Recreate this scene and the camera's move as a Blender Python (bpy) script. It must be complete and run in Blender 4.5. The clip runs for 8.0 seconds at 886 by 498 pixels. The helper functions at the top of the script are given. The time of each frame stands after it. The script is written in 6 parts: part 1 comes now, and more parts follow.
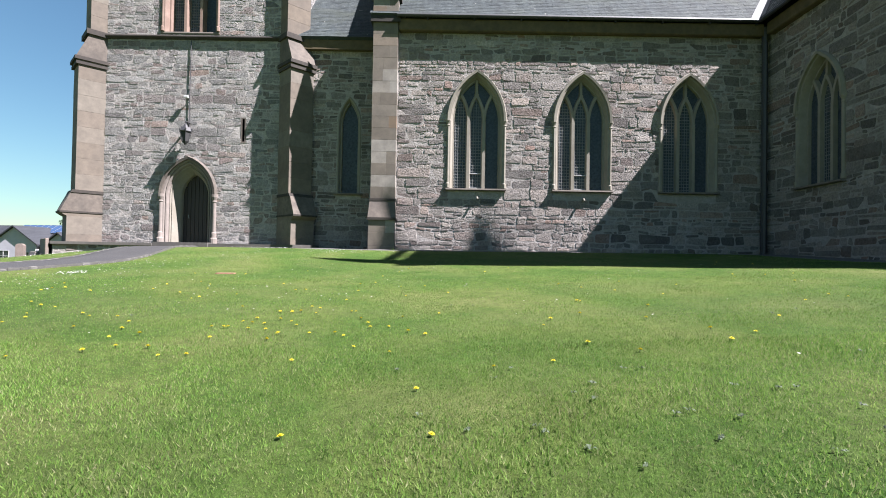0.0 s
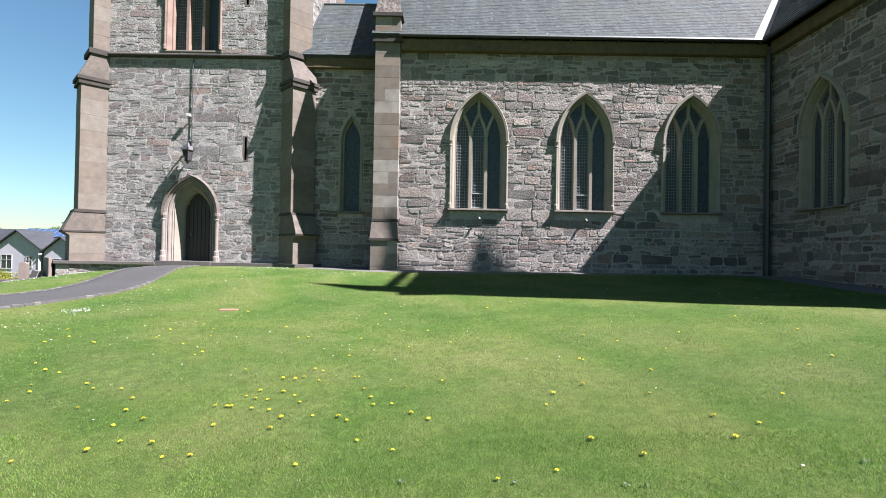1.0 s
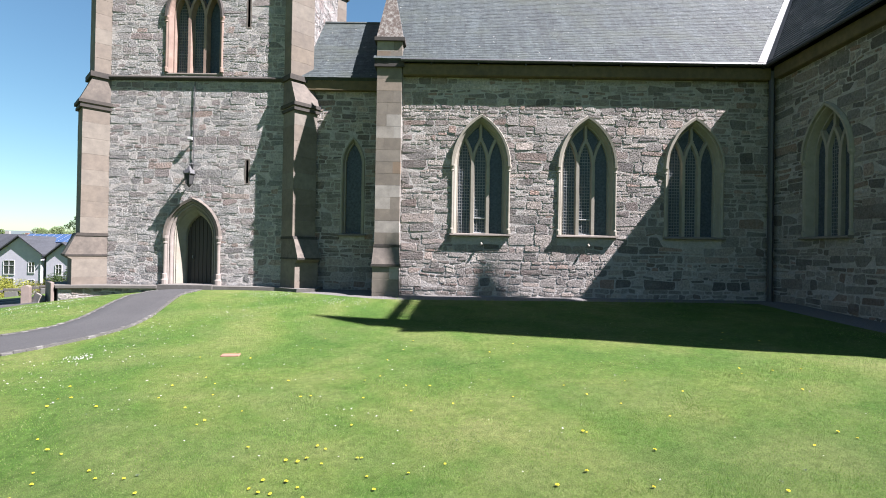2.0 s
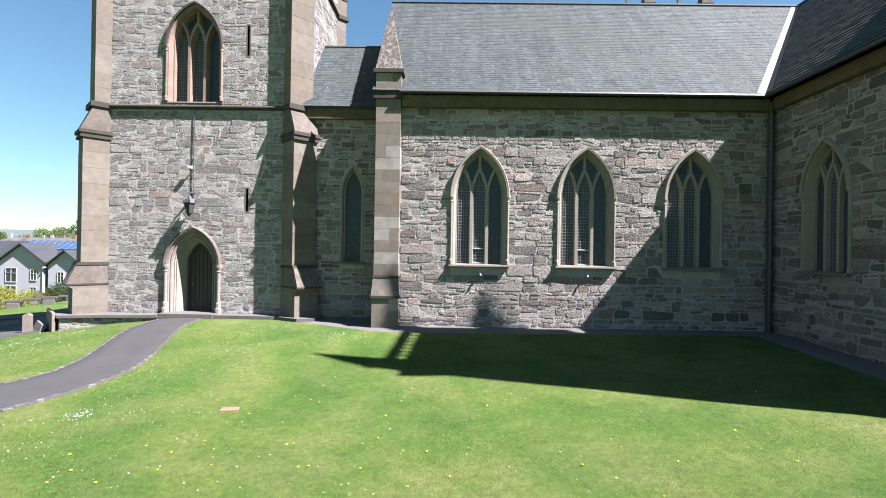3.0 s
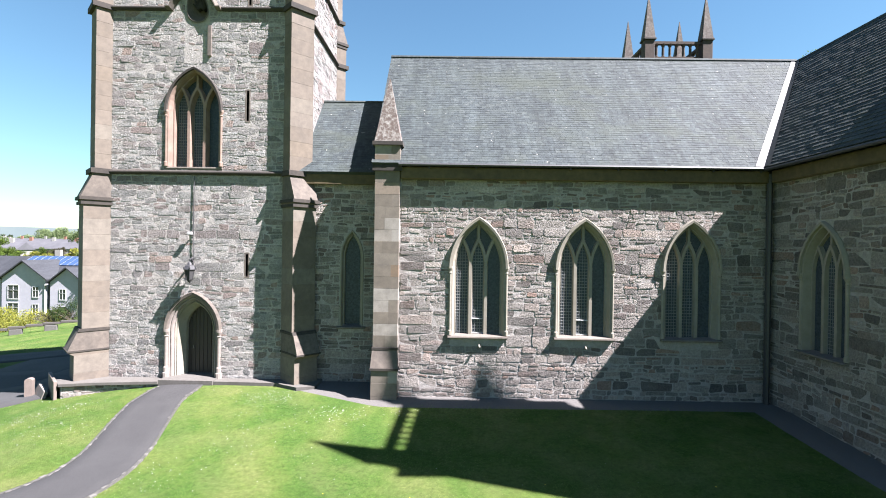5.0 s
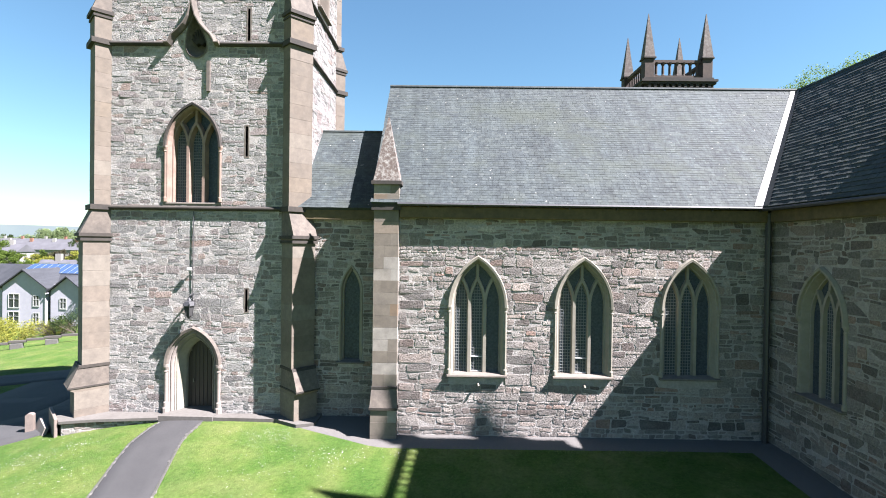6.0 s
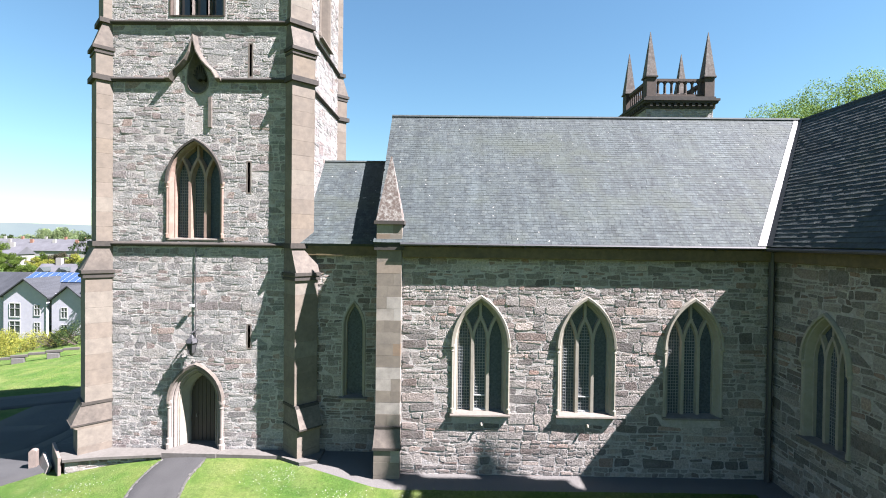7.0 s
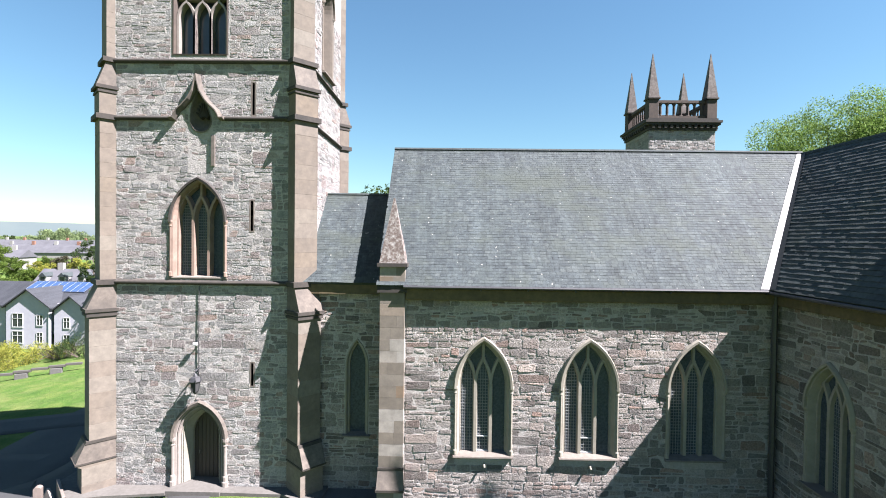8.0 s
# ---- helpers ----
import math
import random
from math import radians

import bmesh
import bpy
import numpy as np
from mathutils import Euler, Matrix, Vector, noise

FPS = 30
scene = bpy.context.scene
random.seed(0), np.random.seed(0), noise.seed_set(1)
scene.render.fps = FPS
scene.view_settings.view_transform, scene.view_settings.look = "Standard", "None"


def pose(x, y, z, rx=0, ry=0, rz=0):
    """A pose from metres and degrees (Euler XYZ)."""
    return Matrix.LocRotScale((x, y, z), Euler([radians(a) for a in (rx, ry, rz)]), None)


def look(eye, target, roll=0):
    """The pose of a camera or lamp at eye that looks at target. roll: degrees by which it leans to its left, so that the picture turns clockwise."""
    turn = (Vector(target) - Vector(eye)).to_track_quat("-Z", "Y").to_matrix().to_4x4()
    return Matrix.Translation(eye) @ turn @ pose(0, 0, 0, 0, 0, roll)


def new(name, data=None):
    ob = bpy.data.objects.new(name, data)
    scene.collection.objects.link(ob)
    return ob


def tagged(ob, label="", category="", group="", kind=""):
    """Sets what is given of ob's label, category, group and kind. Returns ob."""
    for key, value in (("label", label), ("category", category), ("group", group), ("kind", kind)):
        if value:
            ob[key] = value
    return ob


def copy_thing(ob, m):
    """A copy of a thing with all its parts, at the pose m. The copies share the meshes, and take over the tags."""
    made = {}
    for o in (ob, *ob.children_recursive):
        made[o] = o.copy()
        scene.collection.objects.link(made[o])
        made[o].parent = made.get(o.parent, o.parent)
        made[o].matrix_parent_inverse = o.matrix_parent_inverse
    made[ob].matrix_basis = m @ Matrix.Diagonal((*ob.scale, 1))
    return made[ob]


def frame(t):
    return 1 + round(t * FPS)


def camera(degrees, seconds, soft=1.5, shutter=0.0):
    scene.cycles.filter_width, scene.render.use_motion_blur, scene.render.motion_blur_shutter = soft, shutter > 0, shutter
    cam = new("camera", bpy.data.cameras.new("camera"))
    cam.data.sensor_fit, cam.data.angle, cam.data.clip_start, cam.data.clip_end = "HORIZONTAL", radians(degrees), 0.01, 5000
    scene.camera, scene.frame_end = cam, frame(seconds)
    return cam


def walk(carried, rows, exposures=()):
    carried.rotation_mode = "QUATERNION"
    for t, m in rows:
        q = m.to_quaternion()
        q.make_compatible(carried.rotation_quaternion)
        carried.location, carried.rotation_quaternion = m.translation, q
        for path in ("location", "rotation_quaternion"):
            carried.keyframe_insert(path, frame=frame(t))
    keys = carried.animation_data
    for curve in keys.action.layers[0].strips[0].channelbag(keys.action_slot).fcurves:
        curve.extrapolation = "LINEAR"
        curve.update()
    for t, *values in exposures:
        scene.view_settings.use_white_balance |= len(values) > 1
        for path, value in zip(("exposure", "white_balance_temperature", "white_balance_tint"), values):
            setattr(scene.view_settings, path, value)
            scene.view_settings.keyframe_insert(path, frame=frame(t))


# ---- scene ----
cam = camera(84.0, 8.0, soft=1.0)
PATH = [
    (0, (1.665, -16.383, -0.078), (1.662, -14.383, -0.047), 1.0),
    (0.5, (1.674, -16.413, 0.262), (1.667, -14.414, 0.291), 1.0),
    (1, (1.64, -16.392, 0.659), (1.63, -14.392, 0.682), 1.0),
    (1.5, (1.601, -16.354, 1.081), (1.588, -14.354, 1.1), 1.0),
    (3, (1.664, -16.414, 2.646), (1.643, -14.414, 2.654), 0.9),
    (3.5, (1.686, -16.413, 3.219), (1.663, -14.413, 3.224), 0.9),
    (4, (1.685, -16.413, 3.821), (1.661, -14.413, 3.823), 0.9),
    (4.5, (1.691, -16.445, 4.464), (1.666, -14.445, 4.463), 0.9),
    (6, (1.73, -16.478, 6.535), (1.703, -14.479, 6.517), 0.8),
    (6.5, (1.679, -16.459, 7.228), (1.652, -14.459, 7.206), 0.8),
    (7, (1.616, -16.441, 7.949), (1.589, -14.441, 7.919), 0.7),
    (7.5, (1.565, -16.427, 8.685), (1.538, -14.428, 8.651), 0.7),
    (8, (1.533, -16.434, 9.401), (1.502, -14.435, 9.365), 0.7),
]
walk(cam, [(t, look(eye, target, roll)) for t, eye, target, roll in PATH],
     exposures=[(0, 2.36, 6200, 21), (1.5, 2.48, 6200, 21), (3.5, 2.66, 6200, 21), (6.5, 2.86, 6200, 21), (8, 2.72, 6200, 21)])

# ---- sky and sun ----
SUN_UP = 51.3
SUN_TO = Vector((0.9386 * math.cos(radians(SUN_UP)), -0.345 * math.cos(radians(SUN_UP)), math.sin(radians(SUN_UP))))
world = bpy.data.worlds.new("sky")
scene.world = world
world.use_nodes = True
wn = world.node_tree
sky = wn.nodes.new("ShaderNodeTexSky")
sky.sky_type = "NISHITA"
sky.sun_disc = False
sky.sun_elevation = radians(SUN_UP)
sky.sun_rotation = math.atan2(SUN_TO.x, SUN_TO.y)
sky.altitude = 100
sky.air_density, sky.dust_density, sky.ozone_density = 1.35, 0.0, 1.6
tint = wn.nodes.new("ShaderNodeMix")
tint.data_type, tint.blend_type = "RGBA", "MULTIPLY"
tint.inputs[0].default_value = 1.0
tint.inputs[7].default_value = (0.735, 1.02, 1.03, 1)
wn.links.new(sky.outputs[0], tint.inputs[6])
wn.links.new(tint.outputs[2], wn.nodes["Background"].inputs[0])
wn.nodes["Background"].inputs[1].default_value = 0.0232
sun = new("sun", bpy.data.lights.new("sun", "SUN"))
sun.data.energy = 5.0
sun.data.angle = radians(0.53)
sun.data.color = (1.0, 0.97, 0.925)
sun.matrix_world = look((40, -15, 60), Vector((40, -15, 60)) - SUN_TO)


# ---- materials ----
def nodes_of(name):
    m = bpy.data.materials.new(name)
    m.use_nodes = True
    t = m.node_tree
    return m, t, t.nodes["Principled BSDF"]


def ramp(t, stops, mode="LINEAR"):
    r = t.nodes.new("ShaderNodeValToRGB")
    r.color_ramp.interpolation = mode
    e = r.color_ramp.elements
    while len(e) < len(stops):
        e.new(0.5)
    for el, (p, c) in zip(e, stops):
        el.position = p
        el.color = (*c, 1)
    return r


def noise_node(t, scale, detail=4, rough=0.6, coords=None, stretch=None):
    n = t.nodes.new("ShaderNodeTexNoise")
    n.inputs["Scale"].default_value = scale
    n.inputs["Detail"].default_value = detail
    n.inputs["Roughness"].default_value = rough
    g = t.nodes.new("ShaderNodeNewGeometry")
    if stretch:
        mp = t.nodes.new("ShaderNodeMapping")
        mp.inputs["Scale"].default_value = stretch
        t.links.new(g.outputs["Position"], mp.inputs["Vector"])
        t.links.new(mp.outputs[0], n.inputs["Vector"])
    else:
        t.links.new(g.outputs["Position"], n.inputs["Vector"])
    return n


def mixed(t, kind, fac, a, b):
    m = t.nodes.new("ShaderNodeMix")
    m.data_type = "RGBA"
    m.blend_type = kind
    for sock, val in ((m.inputs[0], fac), (m.inputs[6], a), (m.inputs[7], b)):
        if isinstance(val, (int, float)):
            sock.default_value = val
        elif isinstance(val, tuple):
            sock.default_value = (*val, 1)
        else:
            t.links.new(val, sock)
    return m.outputs[2]


def bump(t, p, height, strength=0.4, distance=0.01):
    b = t.nodes.new("ShaderNodeBump")
    b.inputs["Strength"].default_value = strength
    b.inputs["Distance"].default_value = distance
    t.links.new(height, b.inputs["Height"])
    t.links.new(b.outputs[0], p.inputs["Normal"])


def piece_random(t):
    """A value that differs from piece to piece, joined or single."""
    o = t.nodes.new("ShaderNodeObjectInfo")
    g = t.nodes.new("ShaderNodeNewGeometry")
    a = t.nodes.new("ShaderNodeMath")
    a.operation = "ADD"
    t.links.new(o.outputs["Random"], a.inputs[0])
    t.links.new(g.outputs["Random Per Island"], a.inputs[1])
    f = t.nodes.new("ShaderNodeMath")
    f.operation = "FRACT"
    t.links.new(a.outputs[0], f.inputs[0])
    return f.outputs[0]


def surface(name, dark, light, scale=6.0, rough=0.85, stain=None, stain_scale=0.7, bump_scale=40, bump_by=0.35, metal=0.0, stretch=None, depth=0.006, stain_by=0.6):
    """A weathered surface: fine grain between two tones, large stains over it, and a fine relief."""
    m, t, p = nodes_of(name)
    n = noise_node(t, scale, 6, 0.65, stretch=stretch)
    r = ramp(t, [(0.3, dark), (0.7, light)])
    t.links.new(n.outputs[0], r.inputs[0])
    col = r.outputs[0]
    if stain:
        n2 = noise_node(t, stain_scale, 5, 0.7)
        r2 = ramp(t, [(0.45, (0, 0, 0)), (0.7, (stain_by, stain_by, stain_by))])
        t.links.new(n2.outputs[0], r2.inputs[0])
        col = mixed(t, "MIX", r2.outputs[0], col, stain)
    t.links.new(col, p.inputs["Base Color"])
    p.inputs["Roughness"].default_value = rough
    p.inputs["Diffuse Roughness"].default_value = 0.25 if rough > 0.8 else 0.0
    p.inputs["Metallic"].default_value = metal
    if bump_by:
        n3 = noise_node(t, bump_scale, 5, 0.7)
        bump(t, p, n3.outputs[0], bump_by, depth)
    return m


def pieces(name, stops, rough=0.85, grain=18, spread=0.45, bump_scale=30, bump_by=0.5, depth=0.01, stain=None, stain_scale=0.6):
    """A surface of many pieces, each with a tone of its own."""
    m, t, p = nodes_of(name)
    r = ramp(t, stops, "LINEAR")
    t.links.new(piece_random(t), r.inputs[0])
    n = noise_node(t, grain, 6, 0.7)
    g = ramp(t, [(0.25, (1 - spread,) * 3), (0.75, (1 + spread,) * 3)])
    t.links.new(n.outputs[0], g.inputs[0])
    col = mixed(t, "MULTIPLY", 1.0, r.outputs[0], g.outputs[0])
    if stain:
        n2 = noise_node(t, stain_scale, 5, 0.7)
        r2 = ramp(t, [(0.5, (0, 0, 0)), (0.75, (0.55, 0.55, 0.55))])
        t.links.new(n2.outputs[0], r2.inputs[0])
        col = mixed(t, "MIX", r2.outputs[0], col, stain)
    t.links.new(col, p.inputs["Base Color"])
    p.inputs["Roughness"].default_value = rough
    p.inputs["Diffuse Roughness"].default_value = 0.25 if rough > 0.8 else 0.0
    n3 = noise_node(t, bump_scale, 6, 0.75)
    bump(t, p, n3.outputs[0], bump_by, depth)
    return m


STONE_STOPS = [(0.0, (0.07484, 0.06512, 0.05929)), (0.1, (0.2119, 0.1895, 0.1711)), (0.22, (0.1011, 0.08845, 0.08068)), (0.36, (0.2829, 0.2547, 0.2284)),
               (0.5, (0.1205, 0.1069, 0.09819)), (0.64, (0.2566, 0.2264, 0.1983)), (0.76, (0.1915, 0.1535, 0.1341)), (0.86, (0.09135, 0.07582, 0.06804)),
               (0.93, (0.2119, 0.1409, 0.1108)), (1.0, (0.3353, 0.3023, 0.2683))]
GREY_STOPS = [(0.0, (0.106, 0.104, 0.099)), (0.1, (0.219, 0.212, 0.200)), (0.22, (0.132, 0.128, 0.121)), (0.36, (0.259, 0.252, 0.237)), (0.47, (0.157, 0.149, 0.141)),
              (0.58, (0.244, 0.230, 0.209)), (0.68, (0.142, 0.120, 0.113)), (0.76, (0.208, 0.201, 0.191)), (0.84, (0.168, 0.128, 0.114)), (0.91, (0.122, 0.116, 0.112)), (0.96, (0.198, 0.146, 0.121)), (1.0, (0.274, 0.265, 0.246))]
M_stone = pieces("rubble_stone", STONE_STOPS, grain=16, spread=0.5, bump_scale=20, bump_by=1.0, depth=0.09, stain=(0.24, 0.228, 0.208), stain_scale=1.4)
M_stone_grey = pieces("grey_rubble_stone", GREY_STOPS, grain=18, spread=0.5, bump_scale=22, bump_by=1.0, depth=0.09, stain=(0.31, 0.295, 0.278), stain_scale=1.7)
M_mortar = surface("lime_mortar", (0.2219, 0.2074, 0.1906), (0.3444, 0.3205, 0.2988), 9, 0.95, (0.1998, 0.1841, 0.1703), 0.5, 22, 1.0, depth=0.05)
M_ashlar = pieces("sandstone_ashlar", [(0.0, (0.09505, 0.07723, 0.05927)), (0.35, (0.1033, 0.08489, 0.06567)), (0.7, (0.1078, 0.08871, 0.07004)), (0.9, (0.119, 0.104, 0.08433)), (1.0, (0.0996, 0.07563, 0.05223))],
                  0.92, 4, 0.25, 60, 0.35, 0.006, (0.0685, 0.05942, 0.05005), 1.3)
M_dressed = surface("cream_dressed_stone", (0.1695, 0.1548, 0.1234), (0.213, 0.1947, 0.1591), 5, 0.85, (0.1399, 0.1234, 0.0904), 1.1, 70, 0.3)
M_doorstone = surface("pinkish_grey_stone", (0.149, 0.1267, 0.1102), (0.2009, 0.1735, 0.1541), 5, 0.88, (0.1166, 0.0972, 0.08424), 1.3, 60, 0.35)
M_sill = surface("brown_sill_stone", (0.0975, 0.0825, 0.0675), (0.1425, 0.1237, 0.105), 6, 0.9, (0.075, 0.06375, 0.0525), 1.2, 50, 0.4)
M_redstone = surface("pinkish_dressed_stone", (0.159, 0.105, 0.0795), (0.2108, 0.15, 0.1177), 5, 0.85, (0.099, 0.06562, 0.04822), 1.3, 70, 0.3)
M_string = surface("dark_weathered_stone", (0.01782, 0.01518, 0.01247), (0.0392, 0.03208, 0.02495), 7, 0.92, (0.01069, 0.009834, 0.00891), 1.0, 50, 0.5)
M_cornice = surface("lichened_cornice_stone", (0.05498, 0.0413, 0.01962), (0.09779, 0.0707, 0.03358), 5, 0.92, (0.03242, 0.02506, 0.01682), 0.9, 50, 0.5)


def slate_material(name, stops, light, spots, moss=0.0):
    """Slates with tones of their own, long washes down the slope, blotches, moss and pale lichen spots."""
    m, t, p = nodes_of(name)
    r = ramp(t, stops)
    t.links.new(piece_random(t), r.inputs[0])
    col = r.outputs[0]
    for scale, detail, stretch, lo, hi in ((1.0, 5, (1.9, 0.22, 0.22), 0.72, 1.28), (3.2, 4, (2.2, 0.12, 0.12), 0.84, 1.16), (9.0, 6, None, 0.66, 1.34), (34.0, 4, None, 0.72, 1.28)):
        n = noise_node(t, scale, detail, 0.7, stretch=stretch)
        q = ramp(t, [(0.3, (lo,) * 3), (0.7, (hi,) * 3)])
        t.links.new(n.outputs[0], q.inputs[0])
        col = mixed(t, "MULTIPLY", 1.0, col, q.outputs[0])
    n3 = noise_node(t, 0.8, 6, 0.8)
    r3 = ramp(t, [(0.48, (0, 0, 0)), (0.7, (0.55,) * 3)])
    t.links.new(n3.outputs[0], r3.inputs[0])
    col = mixed(t, "MIX", r3.outputs[0], col, light)
    if moss:
        n6 = noise_node(t, 0.55, 6, 0.75, stretch=(0.6, 1, 1))
        r6 = ramp(t, [(0.5, (0, 0, 0)), (0.68, (moss,) * 3)])
        t.links.new(n6.outputs[0], r6.inputs[0])
        col = mixed(t, "MIX", r6.outputs[0], col, (0.036, 0.043, 0.034))
    n4 = noise_node(t, 7.5, 2, 0.4)
    r4 = ramp(t, [(0.74, (0, 0, 0)), (0.765, (spots,) * 3)])
    t.links.new(n4.outputs[0], r4.inputs[0])
    col = mixed(t, "MIX", r4.outputs[0], col, (0.2, 0.2, 0.18))
    t.links.new(col, p.inputs["Base Color"])
    p.inputs["Roughness"].default_value = 0.78
    p.inputs["Specular IOR Level"].default_value = 0.2
    n5 = noise_node(t, 30, 6, 0.75)
    bump(t, p, n5.outputs[0], 0.7, 0.012)
    return m


M_slate = slate_material("roof_slate", [(0.0, (0.02498, 0.03119, 0.03323)), (0.4, (0.03097, 0.03837, 0.03995)), (0.75, (0.03529, 0.04303, 0.04373)), (1.0, (0.04306, 0.05102, 0.05044))], (0.04521, 0.05554, 0.05133), 0.9, 0.7)
M_slate_house = slate_material("house_slate", [(0.0, (0.02295, 0.02482, 0.02865)), (0.5, (0.02737, 0.02933, 0.03315)), (1.0, (0.03188, 0.03375, 0.03825))], (0.03697, 0.03825, 0.04147), 0.0)
# slate of the town rows, lightened towards lilac to paint in the haze
M_slate_far = surface("hazy_far_slate", (0.0465, 0.0465, 0.0527), (0.0682, 0.0682, 0.07564), 0.5, 0.9, (0.0372, 0.0372, 0.04216), 0.2, 5, 0.1)
M_pinnacle = surface("reddish_weathered_sandstone", (0.03838, 0.02709, 0.02079), (0.06773, 0.04877, 0.03701), 6, 0.92, (0.02257, 0.01895, 0.01628), 1.2, 50, 0.5)
M_spire = surface("lichened_spire_stone", (0.045, 0.036, 0.031), (0.085, 0.067, 0.055), 5, 0.92, (0.15, 0.142, 0.13), 6.0, 40, 0.6, stain_by=0.8)
M_cap = surface("lichen_spotted_sandstone", (0.05, 0.036, 0.03), (0.085, 0.062, 0.05), 6, 0.92, (0.24, 0.23, 0.21), 9.0, 40, 0.6, stain_by=1.0)
M_pier = pieces("patched_ashlar", [(0.0, (0.09425, 0.07928, 0.06265)), (0.35, (0.1137, 0.0961, 0.07549)), (0.6, (0.1247, 0.1072, 0.08686)), (0.75, (0.1737, 0.1543, 0.1303)), (0.88, (0.2033, 0.1885, 0.1663)), (1.0, (0.121, 0.08307, 0.05137))],
                0.92, 4, 0.25, 60, 0.35, 0.006, (0.07549, 0.06644, 0.05581), 1.3)
M_lead = surface("valley_lead", (0.04427, 0.04427, 0.04427), (0.05431, 0.05431, 0.05394), 3, 0.55, (0.03668, 0.03668, 0.03668), 1.0, 20, 0.2)
M_iron = surface("black_painted_iron", (0.018, 0.018, 0.02), (0.035, 0.035, 0.038), 20, 0.5, bump_by=0.2)
M_lattice = surface("pale_lattice", (0.1189, 0.1246, 0.1246), (0.1557, 0.1614, 0.1614), 10, 0.6, bump_by=0)
M_door = surface("dark_door_wood", (0.012, 0.0084, 0.0066), (0.027, 0.018, 0.0132), 4, 0.6, stretch=(5.4, 5.4, 0.48), bump_scale=30)
# near black, so the gloom behind the windows is put into the colour
M_dark = surface("painted_unlit_dark", (0.02, 0.02, 0.02), (0.032, 0.032, 0.032), 3, 0.95, bump_by=0)
M_asphalt = surface("asphalt", (0.01467, 0.01459, 0.01493), (0.02441, 0.02429, 0.02446), 45, 0.95, (0.02933, 0.02934, 0.02906), 0.6, 120, 0.6, depth=0.008)
M_concrete = surface("worn_concrete", (0.05896, 0.05413, 0.04678), (0.08432, 0.0782, 0.07072), 8, 0.95, (0.04202, 0.03862, 0.03271), 1.2, 60, 0.5)
M_gravel = surface("gravel", (0.05349, 0.05008, 0.04684), (0.1072, 0.1007, 0.09332), 55, 0.95, (0.07356, 0.0705, 0.06681), 1.5, 90, 1.0, depth=0.02)
M_edging = surface("stony_edging", (0.02688, 0.02606, 0.02285), (0.06477, 0.06222, 0.05661), 28, 0.95, (0.02417, 0.02958, 0.01341), 3.0, 40, 1.0, depth=0.03)
M_kerb = pieces("kerb_stone", [(0.0, (0.04631, 0.04495, 0.04053)), (1.0, (0.08704, 0.08432, 0.07684))], 0.9)
M_render = surface("white_house_render", (0.279, 0.2706, 0.306), (0.3264, 0.3179, 0.352), 2, 0.9, (0.2531, 0.2491, 0.2776), 0.3, 60, 0.1)
M_white = surface("white_frame_paint", (0.3098, 0.3098, 0.3052), (0.3443, 0.3443, 0.3358), 4, 0.5, bump_by=0)
M_housepane = surface("dark_window_glass", (0.02, 0.023, 0.028), (0.05, 0.055, 0.065), 1, 0.08, bump_by=0)
M_solar = surface("solar_cell", (0.02486, 0.0459, 0.09761), (0.03481, 0.06312, 0.1262), 2, 0.25, bump_by=0)
M_alloy = surface("bare_alloy", (0.1386, 0.141, 0.1464), (0.1716, 0.174, 0.1764), 4, 0.35, metal=0.7, bump_by=0)
M_chimney = surface("brick_chimney", (0.126, 0.05775, 0.03938), (0.189, 0.0945, 0.063), 12, 0.9)
M_farwall = pieces("far_render", [(0.0, (0.1422, 0.1357, 0.1267)), (0.5, (0.2041, 0.1978, 0.1831)), (1.0, (0.2452, 0.2406, 0.2351))], 0.9, 2, 0.1)
M_bark = surface("bark", (0.055, 0.042, 0.032), (0.12, 0.095, 0.075), 10, 0.95, stretch=(5, 5, 1), bump_scale=20, bump_by=0.8, depth=0.02)
M_gravestone = surface("pinkish_granite", (0.1085, 0.0833, 0.0686), (0.1519, 0.1225, 0.105), 40, 0.8, (0.0721, 0.06139, 0.05054), 2.0)
M_timber = surface("grey_timber", (0.03073, 0.02758, 0.02457), (0.05831, 0.05376, 0.0476), 8, 0.9, stretch=(1, 6, 6))


def leaf_material(name, stops, through_light=0.35):
    m, t, p = nodes_of(name)
    r = ramp(t, stops)
    t.links.new(piece_random(t), r.inputs[0])
    n = noise_node(t, 0.5, 3)
    g = ramp(t, [(0.3, (0.7,) * 3), (0.7, (1.25,) * 3)])
    t.links.new(n.outputs[0], g.inputs[0])
    col = mixed(t, "MULTIPLY", 1.0, r.outputs[0], g.outputs[0])
    t.links.new(col, p.inputs["Base Color"])
    p.inputs["Roughness"].default_value = 0.7
    p.inputs["Specular IOR Level"].default_value = 0.12
    tr = t.nodes.new("ShaderNodeBsdfTranslucent")
    t.links.new(col, tr.inputs[0])
    mx = t.nodes.new("ShaderNodeMixShader")
    mx.inputs[0].default_value = through_light
    t.links.new(p.outputs[0], mx.inputs[1])
    t.links.new(tr.outputs[0], mx.inputs[2])
    t.links.new(mx.outputs[0], t.nodes["Material Output"].inputs[0])
    return m


